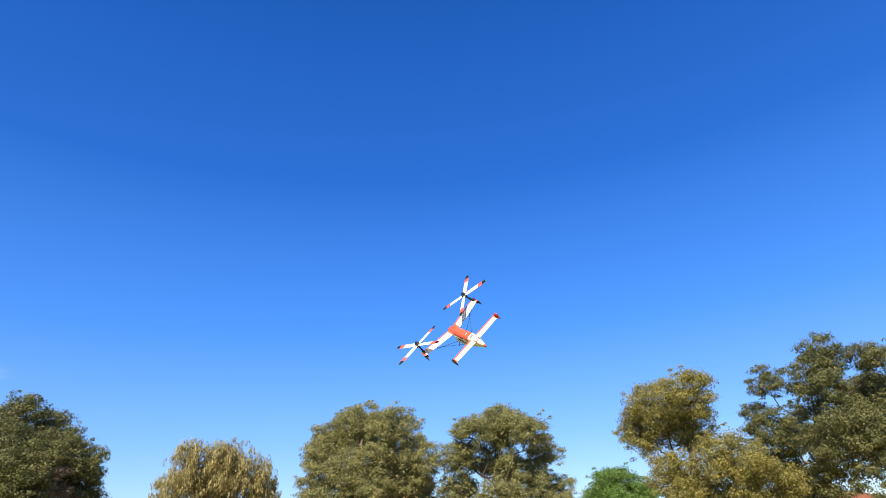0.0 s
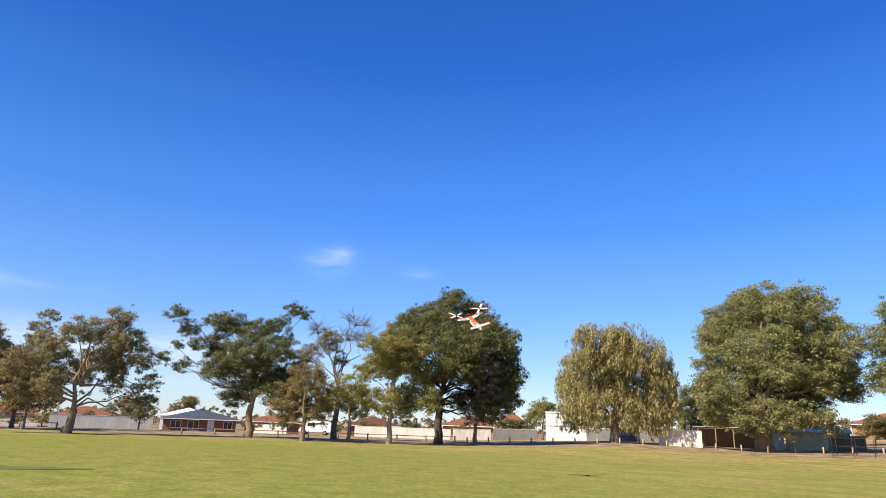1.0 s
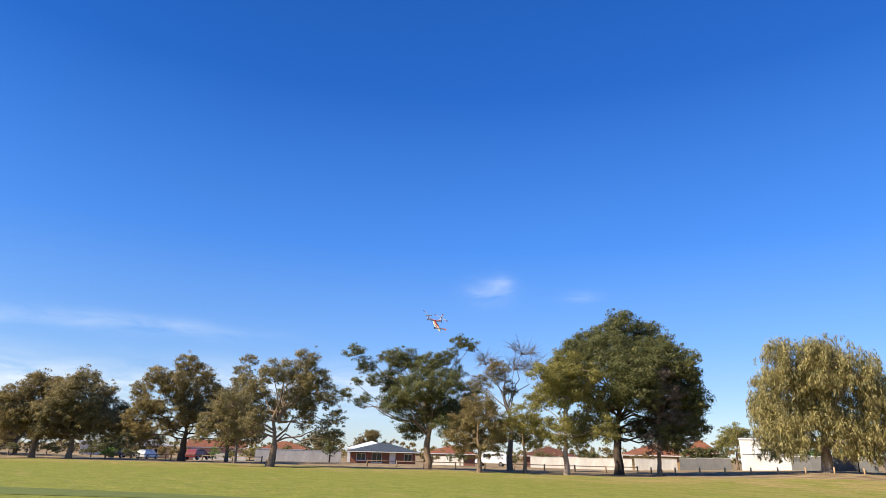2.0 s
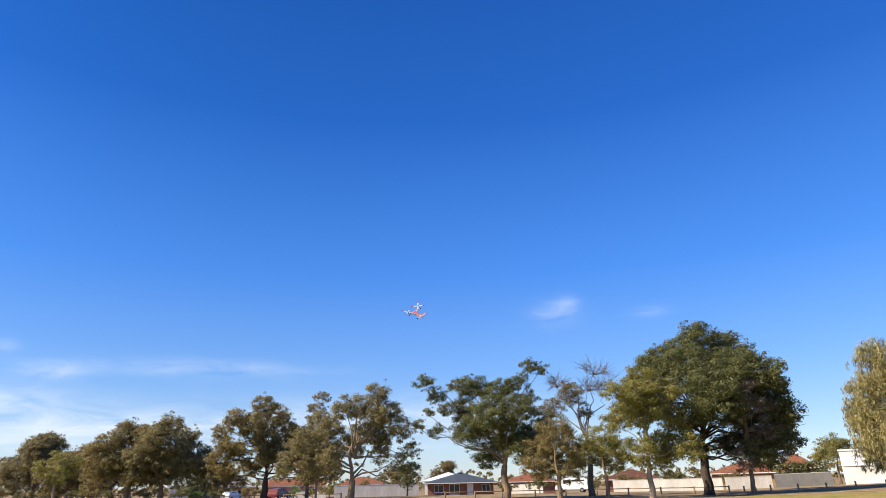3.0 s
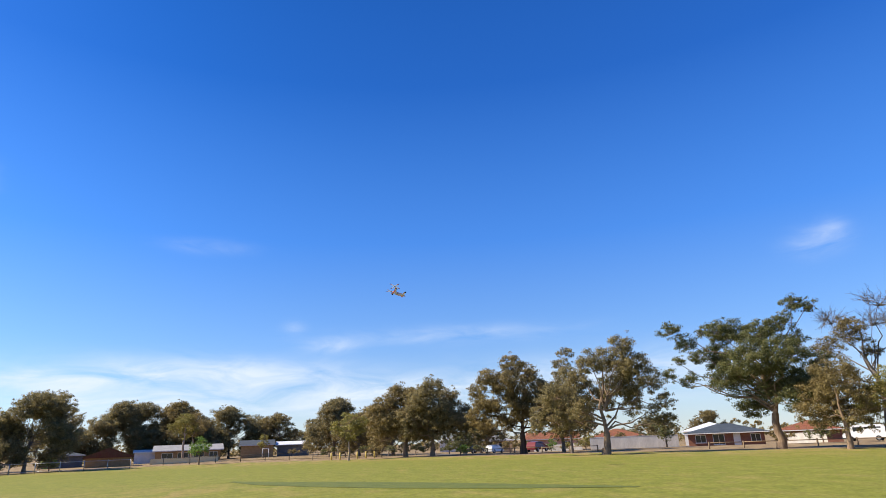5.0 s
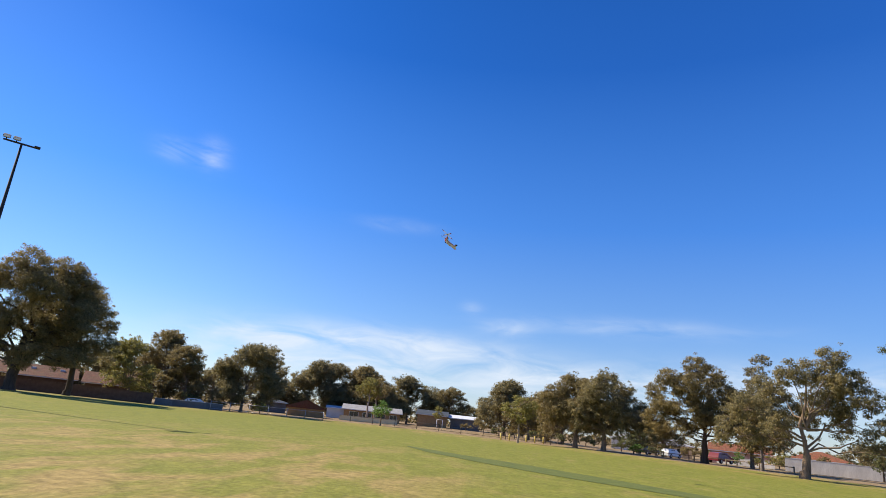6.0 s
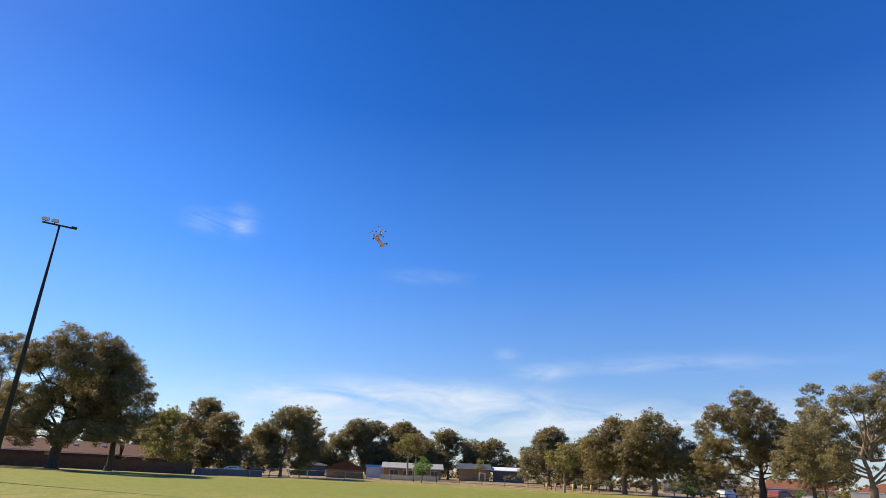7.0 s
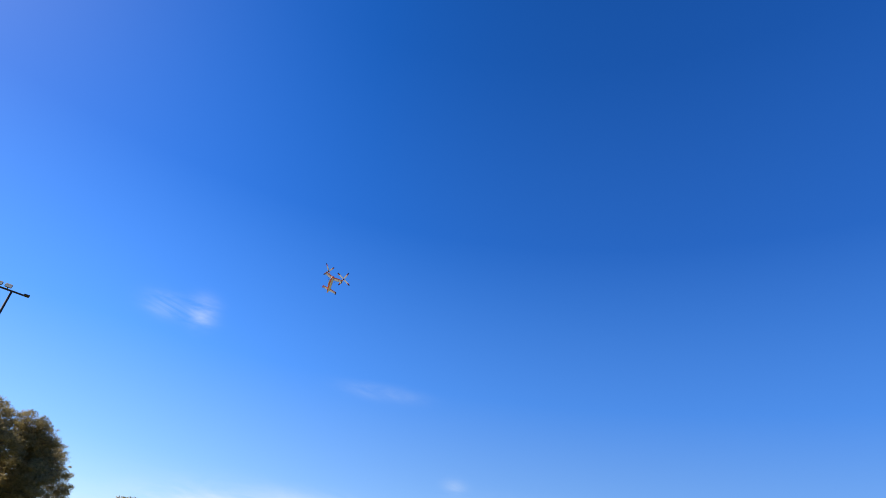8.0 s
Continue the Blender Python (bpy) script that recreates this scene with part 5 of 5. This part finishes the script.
def build_aircraft():
    root = empty("model_aircraft", pose(0.1, 8.33, 4.48), "white and orange-red foam model aircraft with twin rotors in flight", "model aircraft")
    # fuselage: rounded boxy body tapering to the tail
    bm = bmesh.new()
    secs = [(0.13, -0.03, 0.012, 0.014), (0.11, -0.03, 0.04, 0.045), (0.04, -0.035, 0.06, 0.07), (-0.08, -0.04, 0.066, 0.08), (-0.28, -0.03, 0.07, 0.088),
            (-0.48, -0.005, 0.07, 0.088), (-0.60, 0.01, 0.058, 0.075), (-0.70, 0.0, 0.034, 0.046), (-0.76, -0.008, 0.018, 0.024), (-0.79, -0.012, 0.006, 0.01)]
    rings = []
    for y, z, w, h in secs:
        rings.append([bm.verts.new((w * math.copysign(abs(math.cos(t)) ** 0.6, math.cos(t)), y, z + h * math.copysign(abs(math.sin(t)) ** 0.6, math.sin(t)))) for t in [2 * math.pi * (k + 0.5) / 12 for k in range(12)]])
    for k in range(len(rings) - 1):
        for i in range(12):
            j = (i + 1) % 12
            f = bm.faces.new((rings[k][i], rings[k][j], rings[k + 1][j], rings[k + 1][i]))
            up = 1 <= i <= 4
            f.material_index = (0 if k == len(rings) - 2 else 1 if up and k >= 5 else 0 if up or k < 2 or i in (8, 9) else 1)
            f.smooth = True
    bm.faces.new(rings[0]), bm.faces.new(rings[-1][::-1])
    bmesh.ops.recalc_face_normals(bm, faces=bm.faces)
    part("fuselage", bm, [M_FOAMRED, M_FOAMTAN, M_BLACK, M_FOAMWHITE], root)
    b = bmesh.new()
    rod(b, (0, -0.53, 0.07), (0, -0.53, 0.088), 0.04, 0.03, 16)
    part("hatch", b, M_GALV, root, "round grey hatch")
    b = bmesh.new()
    for i in range(9):
        t0, t1 = math.pi * i / 9, math.pi * (i + 1) / 9
        rod(b, (0.074 * math.cos(t0), -0.36 - 0.02 * math.sin(t0), -0.03 + 0.093 * math.sin(t0)), (0.074 * math.cos(t1), -0.36 - 0.02 * math.sin(t1), -0.03 + 0.093 * math.sin(t1)), 0.011, None, 6)
    part("canopy_rim", b, M_FOAMTAN, root, "raised cream rim round the body")
    for sgn in (-1, 1):
        sp = bmesh.new()
        box(sp, sgn * 0.066, -0.22, -0.10, 0.035, 0.30, 0.05, 0.012)
        part("sponson", sp, M_FOAMTAN, root)
        st = bmesh.new()
        box(st, sgn * 0.071, -0.24, -0.02, 0.006, 0.30, 0.022, 0.002)
        part("side_stripe", st, M_FOAMWHITE, root, "white stripe")
        mk = bmesh.new()
        for i in range(4):
            box(mk, sgn * 0.0715, -0.16 - 0.05 * i, -0.06, 0.006, 0.03, 0.02)
        part("marking", mk, M_BLACK, root, "dark lettering block")
        # wing with dihedral and slight forward sweep
        part("wing", wing_half(sgn, 0.0, -0.0, (SPAN, 0.082, 0.043), 0.17, 0.14, 0.035, [(0.0, 1), (0.14, 0), (0.95, 1)]), [M_FOAMWHITE, M_FOAMRED], root)
        na = bmesh.new()
        rod(na, (sgn * (SPAN - 0.03), 0.07, 0.035), (sgn * HUB.x, HUB.y - 0.005, HUB.z - 0.01), 0.017, 0.010, 10)
        rod(na, (sgn * (SPAN - 0.02), 0.0, 0.01), (sgn * (SPAN - 0.03), 0.09, 0.05), 0.012, 0.026, 10)
        part("rotor_mast", na, M_BLACK, root)
        fin = slab([(-0.06, 0.03, 0), (0.06, 0.03, 0), (0.03, 0.09, 0), (-0.05, 0.09, 0)], 0.008)
        fo = part("tip_fin", fin, M_BLACK, root, "small black tip fin")
        fo.matrix_basis = Matrix.Translation((sgn * SPAN, 0.03, -0.06)) @ Matrix(((0, 0, 1, 0), (1, 0, 0, 0), (0, 1, 0, 0), (0, 0, 0, 1)))
        # tailplane and its end fins
        part("tailplane", wing_half(sgn, -0.60, 0.06, (0.425, -0.606, 0.068), 0.13, 0.11, 0.02, [(0.0, 1), (0.1, 0), (0.93, 1)], (2, 3)), [M_FOAMWHITE, M_FOAMRED], root)
        tf = slab([(-0.07, -0.03, 0), (0.05, -0.03, 0), (0.055, 0.01, 0), (-0.02, 0.075, 0), (-0.08, 0.075, 0)], 0.01)
        fo = part("tail_fin", tf, M_FOAMRED if sgn > 0 else M_BLACK, root)
        fo.matrix_basis = Matrix.Translation((sgn * 0.427, -0.61, 0.06)) @ Matrix(((0, 0, 1, 0), (1, 0, 0, 0), (0, 1, 0, 0), (0, 0, 0, 1)))
        for y0, y1 in ((-0.02, -0.12), (0.06, -0.30)):
            wr = bmesh.new()
            rod(wr, (sgn * 0.40, y0 + 0.03, 0.01), (sgn * 0.05, y1, -0.12), 0.003, None, 5)
            part("bracing_wire", wr, M_BLACK, root)
        lg = bmesh.new()
        rod(lg, (sgn * 0.05, -0.1, -0.12), (sgn * 0.11, -0.1, -0.19), 0.004, None, 5)
        part("landing_leg", lg, M_BLACK, root)
    rotors = []
    for sgn in (1, -1):
        b = bmesh.new()
        rod(b, (0, 0, -0.03), (0, 0, 0.03), 0.035, 0.03, 12)
        rod(b, (0, 0, 0.03), (0, 0, 0.055), 0.03, 0.008, 12)
        rot = part("rotor", b, M_BLACK, root, "four-bladed white rotor with black hub")
        blade = bmesh.new()
        cuts = [(0.03, 0.05), (0.09, 0.078), (0.29, 0.078), (0.37, 0.073), (0.445, 0.052)]
        tw = [6, 5, 4, 3, 2]
        sect = []
        for (r, c), a in zip(cuts, tw):
            ca, sa = math.cos(radians(a)), math.sin(radians(a)) * sgn
            sect.append([blade.verts.new((r, u * c * ca - v * sa, u * c * sa + v * ca)) for u, v in ((-0.5, 0), (0.0, 0.006), (0.5, 0), (0.0, -0.004))])
        for k in range(4):
            for i in range(4):
                f = blade.faces.new((sect[k][i], sect[k][(i + 1) % 4], sect[k + 1][(i + 1) % 4], sect[k + 1][i]))
                f.material_index = (0, 0, 1, 2)[k]
        blade.faces.new(sect[0]), blade.faces.new(sect[-1][::-1])
        bmesh.ops.recalc_face_normals(blade, faces=blade.faces)
        first = part("blade", blade, [M_FOAMWHITE, M_FOAMRED, M_BLACK], rot)
        for k in range(4):
            o = first if k == 0 else new("blade", first.data)
            o.parent = rot
            o.rotation_euler[2] = k * math.pi / 2
        rotors.append((rot, sgn))
    return root, rotors


aircraft, rotors = build_aircraft()


# ---- what moves ----
def heading(p, fwd, up):
    """The pose of a craft at p whose nose points along fwd."""
    f = Vector(fwd).normalized()
    r = f.cross(Vector(up)).normalized()
    u = r.cross(f)
    return Matrix(((r.x, f.x, u.x, p[0]), (r.y, f.y, u.y, p[1]), (r.z, f.z, u.z, p[2]), (0, 0, 0, 1)))


def motions():
    walk(aircraft, [(t, heading(p, f, u)) for t, p, f, u in [
        (0.0, (0.1, 8.33, 4.48), (-0.504, 0.676, 0.538), (-0.491, -0.737, 0.466)),
        (0.5, (-4.9, 14.1, 4.73), (-0.656, 0.447, 0.608), (0.049, -0.779, 0.626)),
        (1.0, (-12.3, 18.62, 5.54), (-0.754, 0.18, 0.632), (0.432, -0.588, 0.683)),
        (1.5, (-19.0, 19.5, 6.6), (-0.66, -0.07, 0.75), (0.73, -0.28, 0.62)),
        (2.0, (-27.0, 20.8, 8.7), (-0.54, -0.11, 0.84), (0.83, 0.08, 0.55)),
        (3.5, (-37.2, 17.8, 13.1), (-0.56, -0.73, 0.38), (0.78, -0.32, 0.54)),
        (4.0, (-40.0, 14.4, 13.0), (-0.30, -0.94, 0.17), (0.16, 0.12, 0.98)),
        (4.5, (-41.6, 9.6, 12.4), (-0.07, -0.99, 0.12), (-0.14, 0.13, 0.98)),
        (5.0, (-40.6, 3.8, 11.6), (0.12, -0.92, 0.36), (-0.17, 0.33, 0.93)),
        (6.5, (-33.4, -7.7, 13.1), (0.27, -0.70, 0.66), (-0.10, 0.66, 0.74)),
        (7.0, (-34.4, -10.5, 15.3), (0.50, -0.47, 0.73), (-0.42, 0.56, 0.71)),
        (7.5, (-30.23, -10.70, 15.25), (0.74, -0.08, 0.67), (-0.53, 0.54, 0.65)),
        (8.0, (-26.31, -9.15, 15.59), (0.54, 0.32, 0.78), (-0.84, 0.32, 0.45))]])
    for rot, sgn in rotors:
        start = PHASE[sgn]
        walk(rot, [(0.1 * i, pose(sgn * HUB.x, HUB.y, HUB.z, TILT, CANT * sgn) @ pose(0, 0, 0, 0, 0, start + sgn * 72 * i)) for i in range(81)])


PHASE = {1: 44.0, -1: 22.0}
motions()
